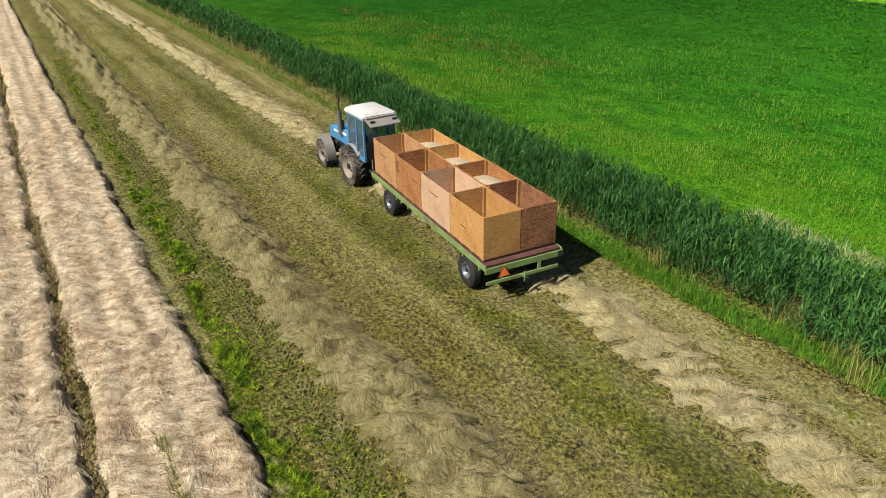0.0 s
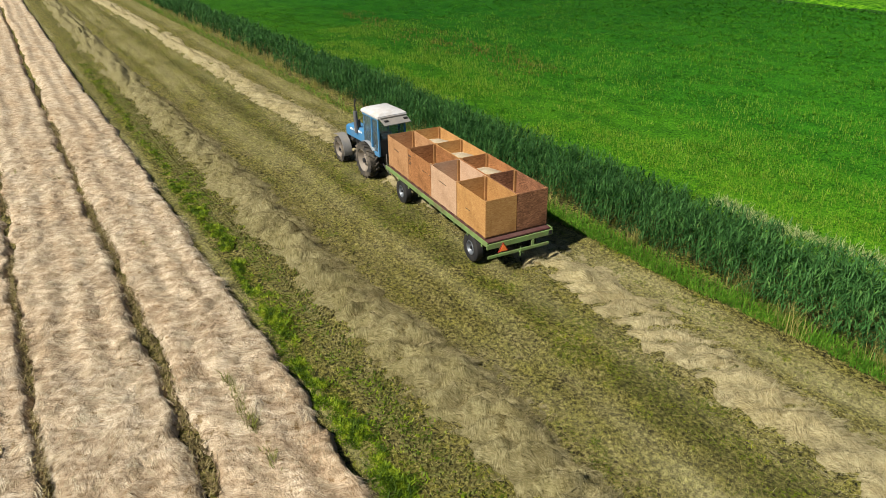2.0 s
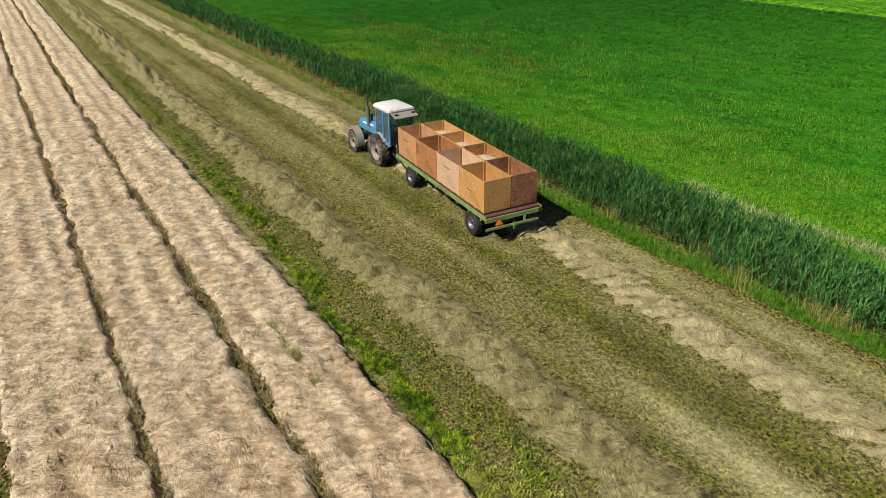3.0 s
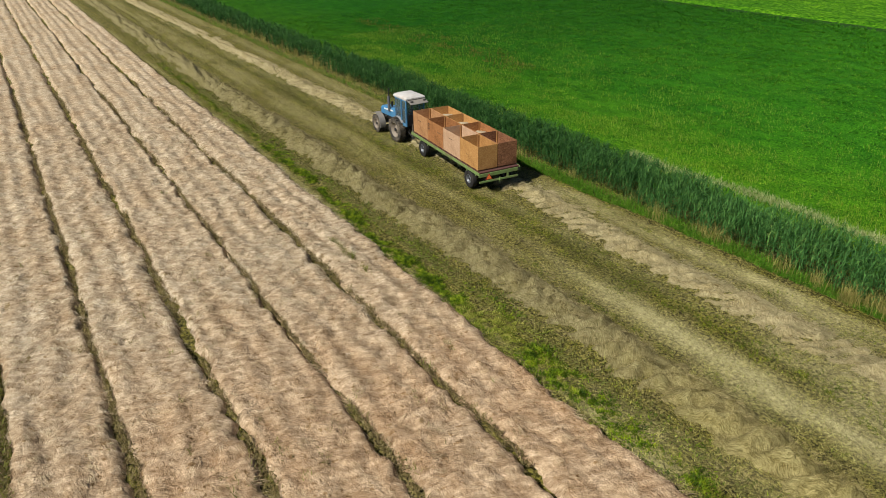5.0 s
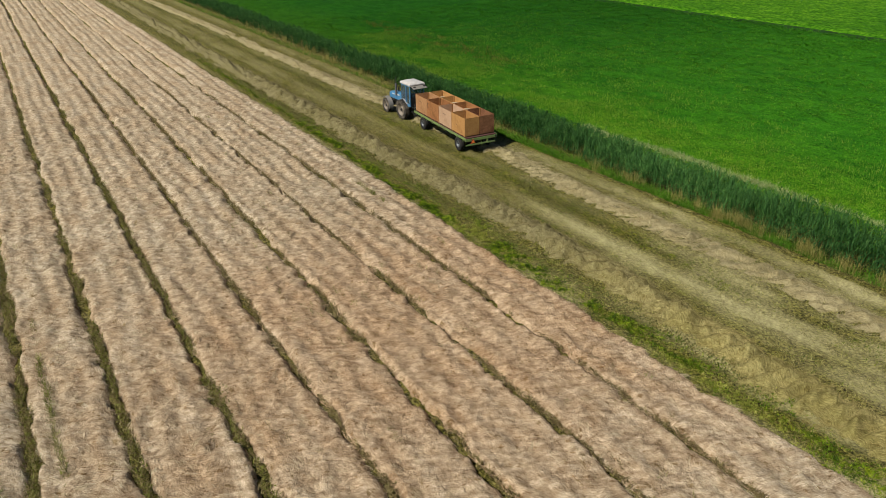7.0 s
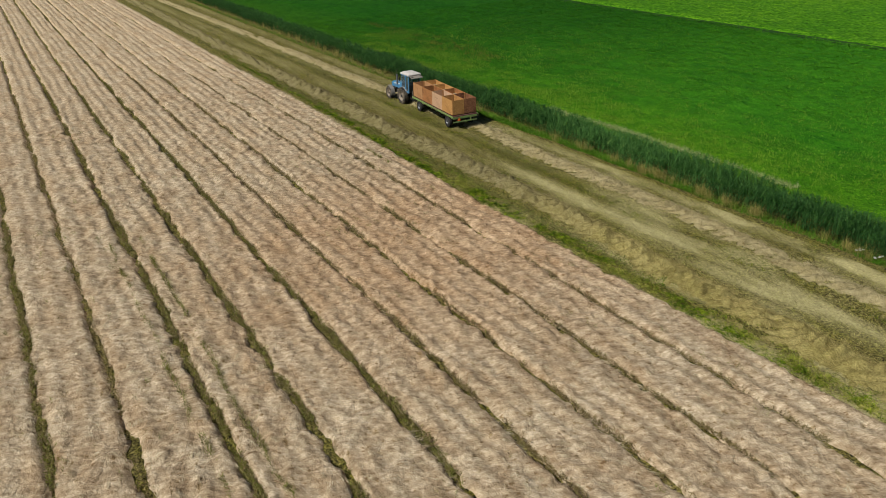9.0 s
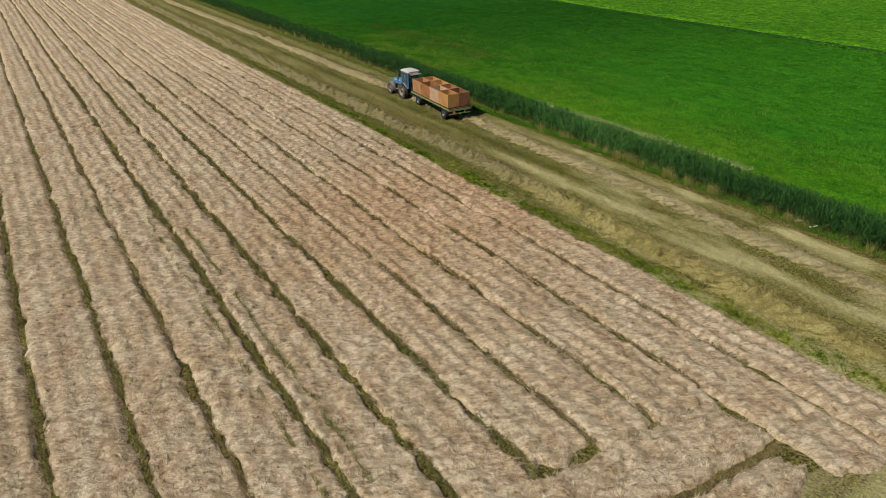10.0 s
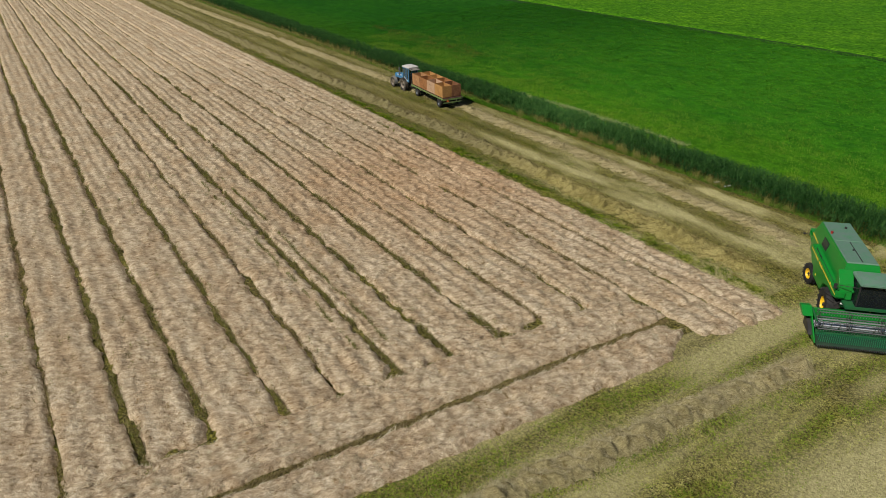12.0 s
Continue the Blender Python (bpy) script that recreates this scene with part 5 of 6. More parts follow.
def make_bins():
    looks = {(0, 0): "yellow", (0, 1): "pale", (0, 2): "orange", (0, 3): "tan", (1, 0): "brown", (1, 1): "orange", (1, 2): "yellow", (1, 3): "yellow"}
    for (c, r), lk in looks.items():
        marks = []
        if c == 0:
            x = 0.004
            words = {0: [(0.62, 0.3)], 1: [(0.92, 0.5)], 2: [(0.86, 0.62)], 3: [(0.92, 0.4)]}[r]
            for z, w in words:
                y = 1.35 if r != 2 else 0.15
                while w > 0:
                    step = 0.05 + 0.045 * ((int(w * 100) * 7) % 3)
                    marks.append((z, z + 0.024, y - step, y - 0.012, x))
                    y -= step
                    w -= step
                    if r == 2:
                        y += 2 * step
            if r == 2:
                marks.append((1.06, 1.12, 1.72, 1.95, x))
        b, m = make_bin(c, r, lk, c == 1 and r > 0, marks)
        if c == 0 and r == 2:
            fc = bpy.data.curves.new("stencil_letter", "FONT")
            fc.body, fc.size, fc.extrude, fc.align_x = "G", 0.34, 0.002, "CENTER"
            fc.materials.append(M_text)
            ob = new("stencil_letter", fc)
            ob.parent = b
            ob.matrix_basis = pose(0.003, 1.84, 0.76, 90, 0, -90)
        if c == 1 and r > 0:
            xs, ys = np.linspace(0.03, BIN_W - 0.03, 20), np.linspace(0.03, BIN_L - 0.03, 30)

            def heap(X, Y, r=r):
                return 0.80 + 0.30 * np.exp(-((X - 0.7) / 0.6) ** 2 - ((Y - 0.9) / 0.75) ** 2) + 0.02 * fbm(X * 5, Y * 5, r)
            h = new("seed_heap", sheet("seed_heap", xs, ys, heap, M_seed))
            h.matrix_basis = m
            tagged(h, "heap of pale threshed grass seed inside a bin", "seed", "seed heaps", "stuff")


# ---- tractor ----
def make_tractor():
    t = thing("tractor", pose(11.41, 23.99, 0), "dusty blue four-wheel-drive tractor with a white cab roof", "tractor")
    for s in (-1, 1):
        m = Matrix.Translation((0.80 * s, 0.24, 0.79))
        wheel(t, m @ LEFT if s < 0 else m, 0.77, 0.42, 0.49, M_dusty_rubber, M_rim_dusty, 20, 0.04, 0.12, 8)
        m = Matrix.Translation((0.84 * s, 2.84, 0.6))
        wheel(t, m @ LEFT if s < 0 else m, 0.58, 0.34, 0.36, M_dusty_rubber, M_rim_dusty, 18, 0.03, 0.09, 8)
    part("rear_axle", tube((-0.7, 0.24, 0.79), (0.7, 0.24, 0.79), 0.15, 16), M_dark, t)
    part("front_axle", tube((-0.72, 2.84, 0.6), (0.72, 2.84, 0.6), 0.09, 12), M_dark, t)
    part("gearbox", slab([(-0.45, 0.55), (1.4, 0.55), (1.5, 0.75), (1.5, 1.2), (-0.3, 1.25), (-0.5, 1.0)], -0.3, 0.3, 0.03), M_dark, t, "oily dark gearbox")
    eng = box(-0.24, 0.24, 1.4, 3.0, 0.62, 1.3, 0.03)
    for k in range(5):
        box(-0.31, -0.23, 1.6 + k * 0.26, 1.78 + k * 0.26, 0.95, 1.2, 0.015, eng)
    tube((-0.3, 1.6, 0.72), (-0.3, 2.5, 0.72), 0.06, 10, eng)
    tube((-0.33, 2.4, 1.05), (-0.33, 2.7, 1.05), 0.09, 12, eng)
    part("engine", eng, M_dark, t, "dark exposed diesel engine")
    hood = loft([[(-0.36, 1.08, 1.20), (0.36, 1.08, 1.20), (0.36, 1.08, 1.74), (0.27, 1.08, 1.83), (-0.27, 1.08, 1.83), (-0.36, 1.08, 1.74)],
                 [(-0.34, 3.1, 1.15), (0.34, 3.1, 1.15), (0.34, 3.1, 1.60), (0.25, 3.1, 1.68), (-0.25, 3.1, 1.68), (-0.34, 3.1, 1.60)],
                 [(-0.32, 3.3, 1.15), (0.32, 3.3, 1.15), (0.32, 3.3, 1.52), (0.24, 3.3, 1.60), (-0.24, 3.3, 1.60), (-0.32, 3.3, 1.52)]], None, 0.02)
    hood = part("hood", hood, M_blue, t, "bright blue engine hood with white lettering strip")
    for s in (-1, 1):
        x = 0.352 * s
        y = 1.5
        for w in (0.13, 0.1, 0.14, 0.12, 0.3, 0.12, 0.1, 0.13):
            part("decal_bar", box(min(x, x + 0.012 * s), max(x, x + 0.012 * s), y, y + w * 0.82, 1.585 - 0.065 * (y - 1.5), 1.685 - 0.065 * (y - 1.5), 0), M_white, hood, "white lettering strip")
            y += w + 0.02
    part("grille", box(-0.29, 0.29, 3.29, 3.33, 0.8, 1.5, 0.01), M_dark, t)
    part("front_weight", box(-0.28, 0.28, 3.15, 3.5, 0.55, 0.85, 0.03), M_dark, t)
    for s in (-1, 1):
        part("headlamp", tube((0.2 * s, 3.32, 1.4), (0.2 * s, 3.35, 1.4), 0.07, 14), M_white, t)
    ex = tube((-0.40, 1.95, 1.55), (-0.40, 1.95, 2.55), 0.095, 16)
    part("exhaust_silencer", ex, M_exhaust, t, "grey upright exhaust silencer")
    p = tube((-0.40, 1.95, 2.55), (-0.40, 1.95, 2.95), 0.035, 12)
    tube((-0.40, 1.95, 2.93), (-0.38, 1.88, 3.1), 0.04, 12, p)
    part("exhaust_pipe", p, M_dark, t, "sooty black exhaust tip")
    part("air_cleaner", tube((0.25, 1.5, 1.75), (0.25, 1.5, 2.15), 0.07, 14), M_dark, t)
    part("fuel_tank", box(-0.5, -0.26, 0.95, 1.55, 0.72, 1.18, 0.05), M_blue, t)
    part("platform", box(-0.66, 0.66, -0.45, 1.15, 1.08, 1.2, 0.02), M_dark, t)
    # cab frame
    Z0, Z1 = 1.2, 2.66
    posts = [(-0.66, -0.50), (0.66, -0.50), (-0.68, 0.10), (0.68, 0.10), (-0.60, 1.02), (0.60, 1.02)]
    for x, y in posts:
        part("cab_post", loft([[(x - 0.045, y - 0.055, Z0), (x + 0.045, y - 0.055, Z0), (x + 0.045, y + 0.055, Z0), (x - 0.045, y + 0.055, Z0)],
                               [(x * 0.96 - 0.03, y * 0.94 - 0.035, Z1), (x * 0.96 + 0.03, y * 0.94 - 0.035, Z1), (x * 0.96 + 0.03, y * 0.94 + 0.035, Z1), (x * 0.96 - 0.03, y * 0.94 + 0.035, Z1)]], None, 0.008), M_blue, t)
    for s in (-1, 1):
        part("cab_sill", box(min(0.60 * s, 0.70 * s), max(0.60 * s, 0.70 * s), -0.5, 1.04, 1.18, 1.34, 0.015), M_blue, t)
        part("top_rail", box(min(0.60 * s, 0.66 * s), max(0.60 * s, 0.66 * s), -0.48, 0.98, 2.58, 2.66, 0.012), M_blue, t)
        for y0, y1 in ((-0.44, 0.05), (0.15, 0.95)):
            part("side_window", box(min(0.645 * s, 0.652 * s), max(0.645 * s, 0.652 * s), y0, y1, 1.34, 2.58, 0), M_glass, t, "dusty side glass")
    part("windscreen", box(-0.56, 0.56, 0.97, 0.976, 1.5, 2.58, 0), M_glass, t)
    part("rear_window", box(-0.58, 0.58, -0.505, -0.499, 1.85, 2.58, 0), M_glass, t)
    part("rear_panel", box(-0.62, 0.62, -0.53, -0.48, 1.2, 1.84, 0.015), M_dark, t)
    roof = loft([[(-0.70, -0.60, 2.64), (0.70, -0.60, 2.64), (0.68, 1.08, 2.64), (-0.68, 1.08, 2.64)],
                 [(-0.72, -0.62, 2.74), (0.72, -0.62, 2.74), (0.70, 1.10, 2.74), (-0.70, 1.10, 2.74)],
                 [(-0.66, -0.56, 2.80), (0.66, -0.56, 2.80), (0.63, 1.03, 2.80), (-0.63, 1.03, 2.80)],
                 [(-0.50, -0.40, 2.87), (0.50, -0.40, 2.87), (0.46, 0.86, 2.87), (-0.46, 0.86, 2.87)]], None, 0.025)
    part("roof", roof, M_roofwhite, t, "dirty white cab roof")
    vis = slab([(-0.60, 2.70), (-0.60, 2.67), (-1.10, 2.50), (-1.11, 2.53)], -0.64, 0.64, 0.006)
    vis = part("sun_visor", vis, M_greyplate, t, "dusty grey rear sun visor")
    part("visor_lamp", box(-0.52, -0.34, -0.92, -0.80, 2.59, 2.66, 0.015), M_dark, vis)
    part("visor_lamp", box(0.40, 0.58, -0.92, -0.80, 2.59, 2.66, 0.015), M_dark, vis)
    part("visor_bar", tube((-0.6, -0.66, 2.71), (0.6, -0.66, 2.71), 0.03, 10), M_greyplate, vis)
    for s in (-1, 1):
        arc = [(0.24 + 0.87 * math.cos(radians(a)), 0.79 + 0.87 * math.sin(radians(a))) for a in range(58, 141, 10)]
        inn = [(0.24 + 0.84 * math.cos(radians(a)), 0.79 + 0.84 * math.sin(radians(a))) for a in range(138, 57, -10)]
        part("rear_fender", slab(arc + inn, min(0.58 * s, 0.80 * s), max(0.58 * s, 0.80 * s), 0.006), M_fender, t, "dusty grey-blue rear fender")
        arc = [(2.84 + 0.74 * math.cos(radians(a)), 0.63 + 0.74 * math.sin(radians(a))) for a in range(62, 196, 11)]
        inn = [(2.84 + 0.71 * math.cos(radians(a)), 0.63 + 0.71 * math.sin(radians(a))) for a in range(194, 61, -11)]
        part("front_fender", slab(arc + inn, min(0.62 * s, 1.04 * s), max(0.62 * s, 1.04 * s), 0.006), M_greyplate, t, "dusty grey front mudguard")
        part("step", box(min(0.60 * s, 0.85 * s), max(0.60 * s, 0.85 * s), 1.15, 1.4, 0.62, 0.66, 0.008), M_dark, t)
        part("mirror", box(min(0.72 * s, 0.86 * s), max(0.72 * s, 0.86 * s), 1.06, 1.10, 2.05, 2.35, 0.015), M_dark, t)
        part("mirror_arm", tube((0.62 * s, 1.02, 2.4), (0.78 * s, 1.08, 2.34), 0.012, 8), M_dark, t)
    part("seat", box(-0.25, 0.25, -0.2, 0.25, 1.5, 1.62, 0.04), M_seat, t)
    part("seat_back", box(-0.25, 0.25, -0.28, -0.18, 1.6, 2.1, 0.04), M_seat, t)
    part("dashboard", box(-0.22, 0.22, 0.72, 0.95, 1.2, 1.75, 0.03), M_dark, t)
    part("steering_column", tube((0, 0.75, 1.7), (0, 0.6, 1.85), 0.03, 10), M_dark, t)
    sw = bmesh.new()
    for k in range(16):
        a, b2 = 2 * math.pi * k / 16, 2 * math.pi * (k + 1) / 16
        tube((0.2 * math.cos(a), 0.58 + 0.14 * math.sin(a), 1.87 + 0.14 * math.sin(a)), (0.2 * math.cos(b2), 0.58 + 0.14 * math.sin(b2), 1.87 + 0.14 * math.sin(b2)), 0.014, 6, sw)
    part("steering_wheel", sw, M_seat, t)
    for s in (-1, 1):
        part("lift_arm", tube((0.35 * s, -0.4, 0.75), (0.42 * s, -1.25, 0.45), 0.035, 8), M_dark, t)
    part("drawbar", box(-0.06, 0.06, -1.1, 0, 0.42, 0.47, 0.01), M_dark, t)
    part("trailer_hose", tube((-0.25, -0.5, 1.1), (-0.1, -1.3, 0.75), 0.018, 8), M_dark, t)
    # the cab stands taller and further back than its base
    raise_cab = Matrix.Translation((0, -0.32, 1.2)) @ Matrix.Diagonal((1, 1, 1.14, 1)) @ Matrix.Translation((0, 0, -1.2))
    for ob in t.children:
        if ob.name.split(".")[0] in ("cab_post", "cab_sill", "top_rail", "side_window", "windscreen", "rear_window", "rear_panel", "roof", "sun_visor", "mirror", "mirror_arm"):
            ob.matrix_basis = raise_cab
    return t


# ---- combine harvester ----
def make_combine():
    t = thing("combine_harvester", COMBINE, "green combine harvester with yellow wheel rims and a yellow stripe", "combine")
    for s in (-1, 1):
        m = Matrix.Translation((1.18 * s, 0.55, 0.94))
        wheel(t, m @ LEFT if s < 0 else m, 0.91, 0.66, 0.46, M_rubber, M_rim_yellow, 20, 0.045, 0.14, 8)
        m = Matrix.Translation((1.12 * s, -3.68, 0.65)) @ Matrix.Rotation(radians(12), 4, "Z")
        wheel(t, m @ LEFT if s < 0 else m, 0.63, 0.46, 0.32, M_rubber, M_rim_yellow, 16, 0.03, 0.1, 8)
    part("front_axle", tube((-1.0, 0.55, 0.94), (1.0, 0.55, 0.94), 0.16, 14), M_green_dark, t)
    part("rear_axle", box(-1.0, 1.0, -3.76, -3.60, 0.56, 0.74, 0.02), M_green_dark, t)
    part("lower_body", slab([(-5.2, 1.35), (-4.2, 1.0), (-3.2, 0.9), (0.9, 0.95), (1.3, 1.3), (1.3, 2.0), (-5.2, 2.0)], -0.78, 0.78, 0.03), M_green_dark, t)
    # side shields with stripe
    for s in (-1, 1):
        xa, xb = 0.80 * s, 1.30 * s
        sh = slab([(-4.08, 2.0), (-3.6, 1.55), (-3.05, 1.45), (-2.75, 1.02), (-1.1, 0.98), (-0.62, 1.62), (0.1, 1.84), (1.2, 1.84), (1.6, 1.98), (1.6, 2.34), (-4.08, 2.50)], min(xa, xb), max(xa, xb), 0.04)
        sh = part("side_shield", sh, M_green, t)
        x0, x1 = sorted((1.298 * s, 1.308 * s))
        part("stripe", slab([(-4.02, 2.22), (1.55, 2.11), (1.55, 2.18), (-4.02, 2.30)], x0, x1, 0.0), M_yellow, sh, "yellow side stripe")
        y = -2.95
        for w in (0.13, 0.15, 0.14, 0.15, 0.24, 0.14, 0.14, 0.13, 0.14, 0.15):
            x0, x1 = sorted((1.308 * s, 1.314 * s))
            part("lettering_bar", box(x0, x1, y, y + w * 0.72, 2.17 - 0.02 * (y + 3), 2.31 - 0.02 * (y + 3), 0.0), M_yellow if w != 0.24 else M_green, sh, "yellow lettering strip")
            y += w + 0.01
        x0, x1 = sorted((1.302 * s, 1.312 * s))
        part("badge", box(x0, x1, 0.42, 0.56, 2.22, 2.33, 0), M_yellow, sh)
        part("warning_sticker", box(x0, x1, -2.35, -2.22, 1.25, 1.38, 0), M_yellow, sh)
        part("handrail", tube((1.22 * s, -3.2, 2.56), (1.22 * s, 0.6, 2.46), 0.02, 8), M_green_dark, t)
    part("shoulder_deck", slab([(-4.0, 2.40), (1.45, 2.26), (1.45, 2.36), (-4.0, 2.52)], -1.2, 1.2, 0.02), M_green, t)
    # upper body: engine bay and grain tank, sides leaning in
    up = loft([[(-0.96, -5.62, 2.35), (0.96, -5.62, 2.35), (0.98, 0.85, 2.30), (-0.98, 0.85, 2.30)],
               [(-0.96, -5.62, 2.62), (0.96, -5.62, 2.62), (1.02, 0.92, 2.78), (-1.02, 0.92, 2.78)],
               [(-0.78, -5.10, 3.52), (0.78, -5.10, 3.52), (0.80, 0.62, 3.60), (-0.80, 0.62, 3.60)]], None, 0.03)
    up = part("upper_body", up, M_green, t)
    part("engine_cover", loft([[(-0.76, -5.07, 3.525), (0.76, -5.07, 3.525), (0.77, -2.35, 3.565), (-0.77, -2.35, 3.565)], [(-0.74, -5.04, 3.56), (0.74, -5.04, 3.56), (0.75, -2.38, 3.60), (-0.75, -2.38, 3.60)]], None, 0.01), M_greytop, up, "faded grey top cover")
    part("tank_cover", loft([[(-0.78, -2.30, 3.565), (0.78, -2.30, 3.565), (0.79, 0.58, 3.60), (-0.79, 0.58, 3.60)], [(-0.73, -2.22, 3.64), (0.73, -2.22, 3.64), (0.74, 0.52, 3.67), (-0.74, 0.52, 3.67)]], None, 0.015), M_greytop, up, "worn grey-green grain tank lid")
    part("cover_seam", slab([(-2.1, 3.645), (0.45, 3.672), (0.45, 3.69), (-2.1, 3.66)], -0.02, 0.02, 0), M_dark, up)
    part("knob", tube((0.1, -1.0, 3.64), (0.1, -1.0, 3.72), 0.05, 10), M_dark, up)
    lean = Matrix.Rotation(radians(-11), 4, "Y")
    part("radiator_screen", box(0.895, 0.945, -3.55, -2.55, 2.72, 3.22, 0.01, None, lean), M_dark, up, "black radiator screen")
    for k in range(7):
        part("screen_slat", box(0.915, 0.955 - 0.012 * k + 0.03, -3.53, -2.57, 2.74 + 0.068 * k, 2.757 + 0.068 * k, 0.003, None, lean), M_green_dark, up)
    for k in range(3):
        part("vent_slot", box(1.215, 1.235, -3.4, -2.1, 2.50 + 0.045 * k - 0.05, 2.515 + 0.045 * k - 0.05, 0.003), M_dark, up)
    part("beacon", tube((0.66, -3.3, 3.56), (0.66, -3.3, 3.72), 0.07, 14), M_red, up, "red warning beacon")
    part("fuel_cap", tube((-0.3, -4.2, 3.57), (-0.3, -4.2, 3.66), 0.07, 14), M_dark, up)
    # straw hood
    hood = slab([(-5.60, 1.50), (-5.45, 1.38), (-4.2, 1.45), (-3.9, 1.6), (-3.9, 2.45), (-5.62, 2.45)], -0.95, 0.95, 0.03)
    hood = part("straw_hood", hood, M_green, t)
    for s in (-1, 1):
        x0, x1 = sorted((0.962 * s, 0.972 * s))
        part("hood_stripe", slab([(-5.58, 2.47), (-4.15, 2.40), (-4.15, 2.50), (-5.58, 2.59)], x0, x1, 0.0), M_yellow, up, "pale yellow stripe")
        x0, x1 = sorted((0.948 * s, 0.958 * s))
        part("hood_sticker", box(x0, x1, -4.55, -4.35, 2.12, 2.28, 0), M_orange, hood)
    sp = box(-0.96, 0.96, -6.35, -6.29, 2.02, 2.48, 0.01)
    for x in (-0.94, -0.3, 0.3, 0.94):
        box(x - 0.02, x + 0.02, -6.32, -5.55, 2.08, 2.20, 0.006, sp)
    box(-0.97, 0.97, -6.35, -5.6, 2.46, 2.50, 0.008, sp)
    part("straw_spreader", sp, M_green, t, "green straw deflector at the tail")
    part("tail_bracket", tube((0.94, -6.3, 2.1), (1.14, -6.65, 1.96), 0.03, 8), M_dark, t)
    part("tail_lamp", box(1.09, 1.24, -6.7, -6.62, 1.92, 2.02, 0.01), M_dark, t)
    part("spreader_arm", tube((0.8, -5.2, 1.45), (0.92, -6.3, 2.1), 0.03, 8), M_green, t)
    # cab
    part("cab_floor", box(-1.2, 0.85, 0.75, 2.15, 1.62, 1.78, 0.03), M_green_dark, t)
    cab = thing_part("cab", t)
    for x, y in ((-0.80, 0.80), (0.80, 0.80), (-0.74, 2.0), (0.74, 2.0)):
        part("cab_post", box(x - 0.035, x + 0.035, y - 0.04, y + 0.04, 1.75, 3.12, 0.01), M_dark, cab)
    part("cab_roof", loft([[(-0.88, 0.70, 3.10), (0.88, 0.70, 3.10), (0.84, 2.25, 3.10), (-0.84, 2.25, 3.10)], [(-0.88, 0.70, 3.22), (0.88, 0.70, 3.22), (0.84, 2.28, 3.2), (-0.84, 2.28, 3.2)], [(-0.74, 0.85, 3.32), (0.74, 0.85, 3.32), (0.70, 2.1, 3.29), (-0.70, 2.1, 3.29)]], None, 0.03), M_greytop, cab, "grey cab roof")
    for s in (-1, 1):
        x0, x1 = sorted((0.775 * s, 0.782 * s))
        part("side_glass", box(x0, x1, 0.85, 1.95, 1.8, 3.08, 0), M_dark_glass, cab)
    part("windscreen", box(-0.72, 0.72, 2.03, 2.037, 1.8, 3.08, 0), M_dark_glass, cab)
    part("back_wall", box(-0.80, 0.80, 0.73, 0.78, 1.7, 3.1, 0.01), M_dark, cab)
    part("seat", box(-0.25, 0.25, 1.0, 1.45, 1.95, 2.1, 0.04), M_seat, cab)
    part("seat_back", box(-0.25, 0.25, 0.93, 1.03, 2.1, 2.6, 0.04), M_seat, cab)
    part("steering_column", tube((0, 1.85, 1.8), (0, 1.65, 2.3), 0.04, 10), M_dark, cab)
    cab.matrix_basis = Matrix.Translation((-0.42, 0, 0))
    # walkway and ladder on the right
    part("service_panel", slab([(0.7, 1.75), (1.5, 1.85), (1.38, 2.72), (0.7, 3.3)], 0.44, 1.16, 0.03), M_green, t)
    part("mirror", box(1.28, 1.46, 1.5, 1.56, 2.5, 2.82, 0.02), M_dark, t)
    part("mirror_arm", tube((0.36, 1.95, 2.85), (1.36, 1.53, 2.75), 0.016, 8), M_dark, t)
    part("ladder_rail", tube((1.2, 1.45, 1.85), (1.2, 1.55, 2.6), 0.018, 8), M_green_dark, t)
    lamps = box(0.35, 0.47, 1.35, 1.42, 1.5, 1.58, 0.01)
    for k in range(1, 3):
        box(0.35 + 0.2 * k, 0.47 + 0.2 * k, 1.35, 1.42, 1.5, 1.58, 0.01, lamps)
    part("work_lamps", lamps, M_white, t)
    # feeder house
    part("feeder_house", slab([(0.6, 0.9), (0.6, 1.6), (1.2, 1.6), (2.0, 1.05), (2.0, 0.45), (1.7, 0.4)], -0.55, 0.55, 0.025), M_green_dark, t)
    # header
    HW = 2.4
    hd = thing_part("header", t)
    part("back_sheet", slab([(2.95, 0.22), (3.03, 0.22), (3.03, 1.05), (2.95, 1.12)], -HW, HW, 0.01), M_green, hd)
    part("top_beam", box(-HW, HW, 2.86, 3.02, 1.02, 1.16, 0.02), M_green, hd)
    part("trough", slab([(3.0, 0.18), (4.25, 0.10), (4.25, 0.14), (3.65, 0.22), (3.35, 0.22), (3.03, 0.40)], -HW, HW, 0.005), M_green_dark, hd)
    for s in (-1, 1):
        x0, x1 = sorted((HW * s, (HW + 0.06) * s))
        part("end_sheet", slab([(2.85, 0.15), (2.85, 1.15), (3.2, 1.2), (3.9, 0.75), (4.75, 0.25), (4.85, 0.12), (4.2, 0.06)], x0, x1, 0.012), M_green, hd)
        x0, x1 = sorted(((HW - 0.02) * s, (HW + 0.50) * s))
        part("end_shield", slab([(2.55, 1.02), (3.5, 0.92), (3.6, 0.98), (2.9, 1.26), (2.5, 1.16)], x0, x1, 0.02), M_green, hd, "green drive shield")
        x0, x1 = sorted(((HW + 0.06) * s, (HW + 0.25) * s))
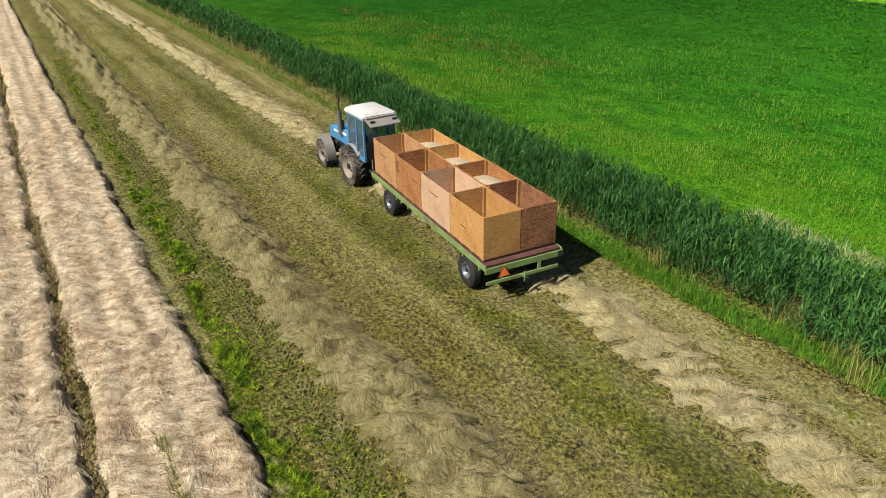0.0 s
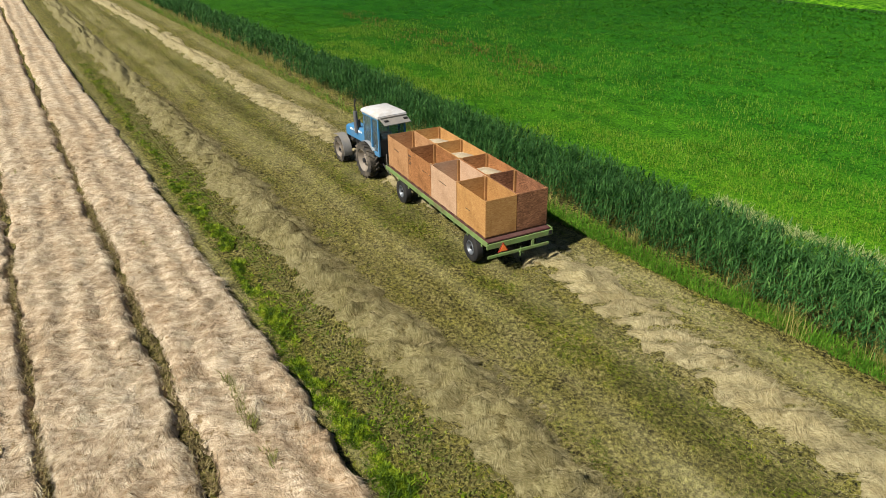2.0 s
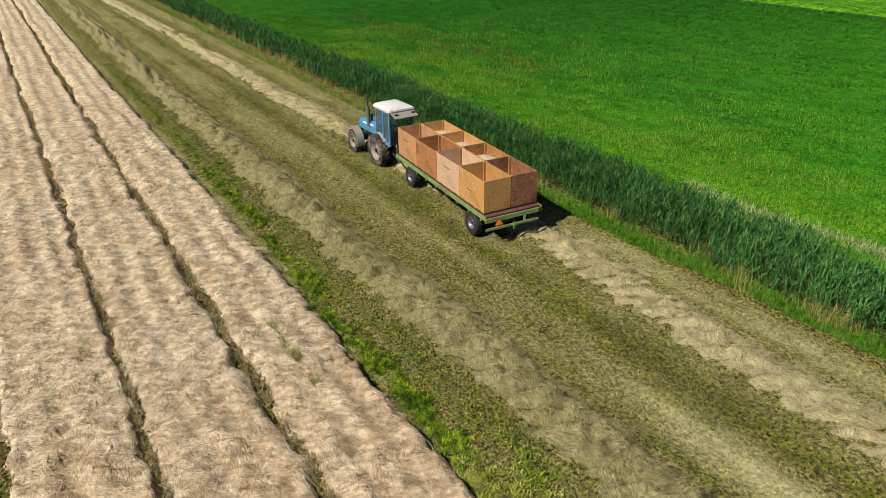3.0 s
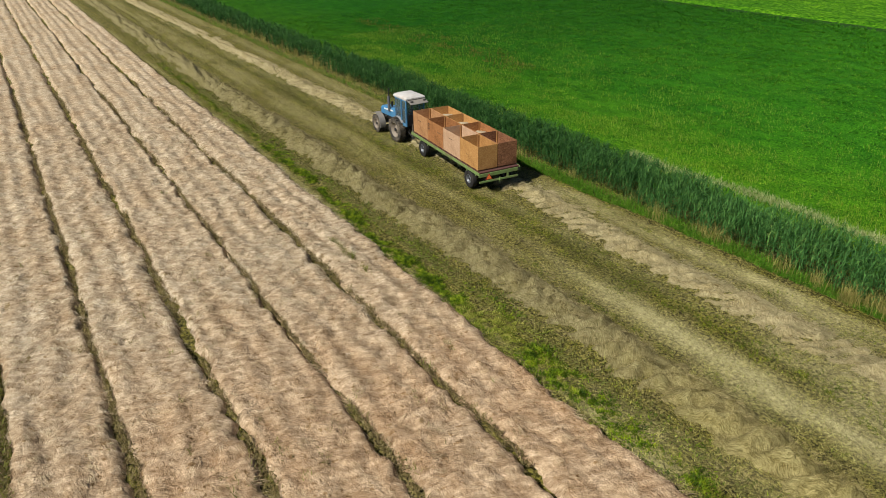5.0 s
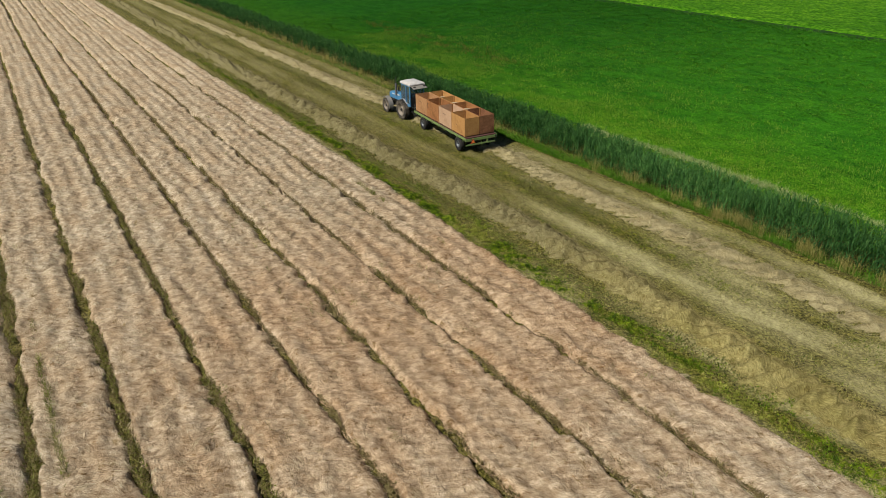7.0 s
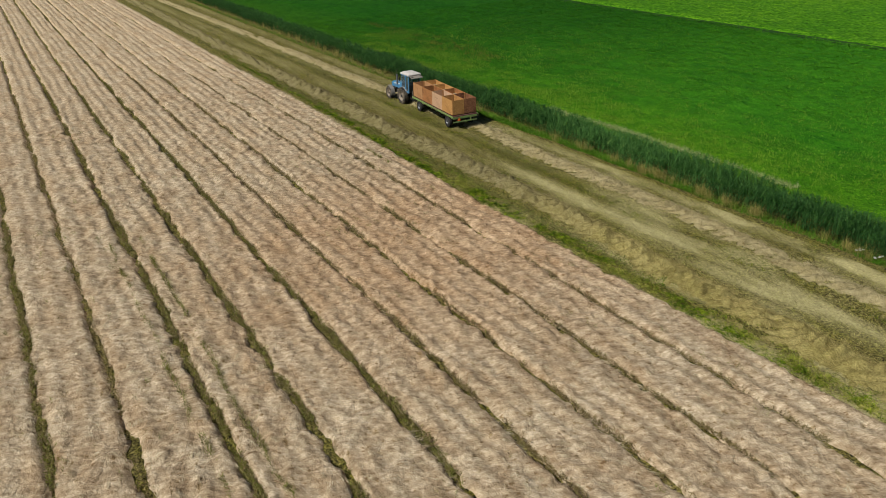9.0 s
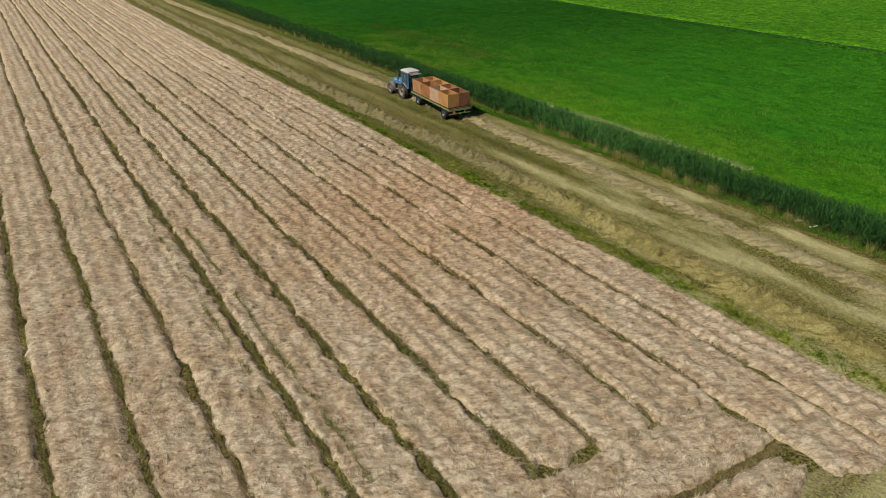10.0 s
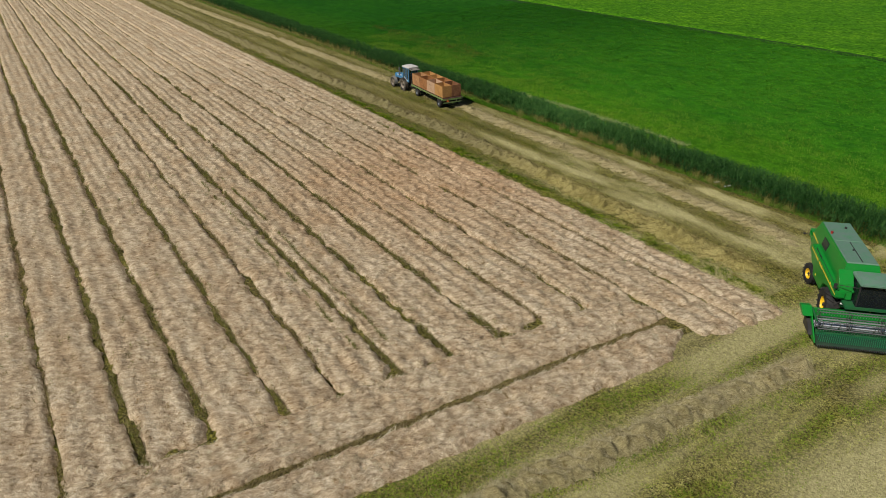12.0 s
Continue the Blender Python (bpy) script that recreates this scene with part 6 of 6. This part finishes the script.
        part("drive_box", slab([(3.0, 0.2), (3.0, 0.85), (3.9, 0.6), (4.3, 0.25)], x0, x1, 0.02), M_dark, hd)
        part("reel_arm", tube(((HW - 0.06) * s, 3.0, 1.2), ((HW - 0.06) * s, 4.15, 1.05), 0.045, 8), M_green_dark, hd)
    # intake screw
    part("intake_screw", tube((-HW + 0.05, 3.45, 0.48), (HW - 0.05, 3.45, 0.48), 0.20, 18), M_bright_steel, hd, "bright steel intake screw")
    fl = bmesh.new()
    turns, seg = 9, 14
    for s in (-1, 1):
        prev = None
        for k in range(turns * seg // 2 + 1):
            a = s * 2 * math.pi * k / seg
            x = s * (HW - 0.08 - (HW - 0.5) * k / (turns * seg / 2))
            pin = fl.verts.new((x, 3.45 + 0.16 * math.cos(a), 0.48 + 0.16 * math.sin(a)))
            pout = fl.verts.new((x, 3.45 + 0.29 * math.cos(a), 0.48 + 0.29 * math.sin(a)))
            if prev:
                fl.faces.new((prev[0], prev[1], pout, pin))
            prev = (pin, pout)
    bmesh.ops.solidify(fl, geom=list(fl.faces), thickness=0.01)
    part("screw_flight", fl, M_green_dark, hd)
    # reel: shaft, spiders, six bats with tines
    cy, cz, rr = 3.98, 1.10, 0.52
    part("reel_shaft", tube((-HW + 0.1, cy, cz), (HW - 0.1, cy, cz), 0.05, 12), M_steel, hd)
    for k in range(6):
        a = radians(15 + 60 * k)
        y, z = cy + rr * math.cos(a), cz + rr * math.sin(a)
        bat = part("reel_bat", tube((-HW + 0.12, y, z), (HW - 0.12, y, z), 0.032, 8), M_exhaust, hd, "grey reel bat with pale tines")
        tn = bmesh.new()
        for j in range(34):
            x = -HW + 0.16 + j * (2 * HW - 0.32) / 33
            tube((x, y, z), (x, y - 0.06, z - 0.20), 0.007, 4, tn)
        part("reel_tines", tn, M_steel, bat)
    for x in (-HW + 0.14, -0.75, 0.75, HW - 0.14):
        spd = bmesh.new()
        for k in range(6):
            a = radians(15 + 60 * k)
            b2 = radians(75 + 60 * k)
            p1 = (x, cy + rr * math.cos(a), cz + rr * math.sin(a))
            tube((x, cy, cz), p1, 0.018, 6, spd)
            tube(p1, (x, cy + rr * math.cos(b2), cz + rr * math.sin(b2)), 0.012, 6, spd)
        part("reel_spider", spd, M_dark, hd)
    # pickup apron with rows of green tines
    part("pickup_apron", slab([(4.15, 0.12), (4.8, 0.05), (4.95, 0.1), (4.8, 0.2), (4.2, 0.3)], -HW + 0.05, HW - 0.05, 0.02), M_belt, hd, "dark green pickup belt with many tines")
    tn = bmesh.new()
    for r in range(5):
        for j in range(46):
            x = -HW + 0.12 + (j + 0.5 * (r % 2)) * (2 * HW - 0.26) / 46
            y = 4.22 + r * 0.14
            z = 0.29 - (y - 4.2) * 0.16
            tube((x, y, z), (x, y + 0.05, z + 0.12), 0.019, 4, tn)
    part("pickup_tines", tn, M_tine, hd)
    kb = bmesh.new()
    for j in range(44):
        x = -HW + 0.1 + j * (2 * HW - 0.2) / 43
        tube((x, 4.9, 0.08), (x, 5.05, 0.06), 0.02, 5, kb, 0.004)
    part("guard_fingers", kb, M_steel, hd)
    hd.matrix_basis = Matrix.Translation((0, -1.0, 0.28))
    return t


def thing_part(name, parent):
    """A joint of a vehicle that carries sub-parts: a small real bracket mesh."""
    if name == "cab":
        return part("cab", box(-0.78, 0.78, 0.78, 2.02, 1.75, 1.80, 0.01), M_dark, parent)
    return part("header", box(-2.4, 2.4, 2.90, 2.94, 0.4, 1.0, 0.01), M_green, parent)


COMBINE = pose(4.62, -36.2, 0, 0, 0, 133.5)
make_trailer()
make_bins()
make_tractor()
make_combine()
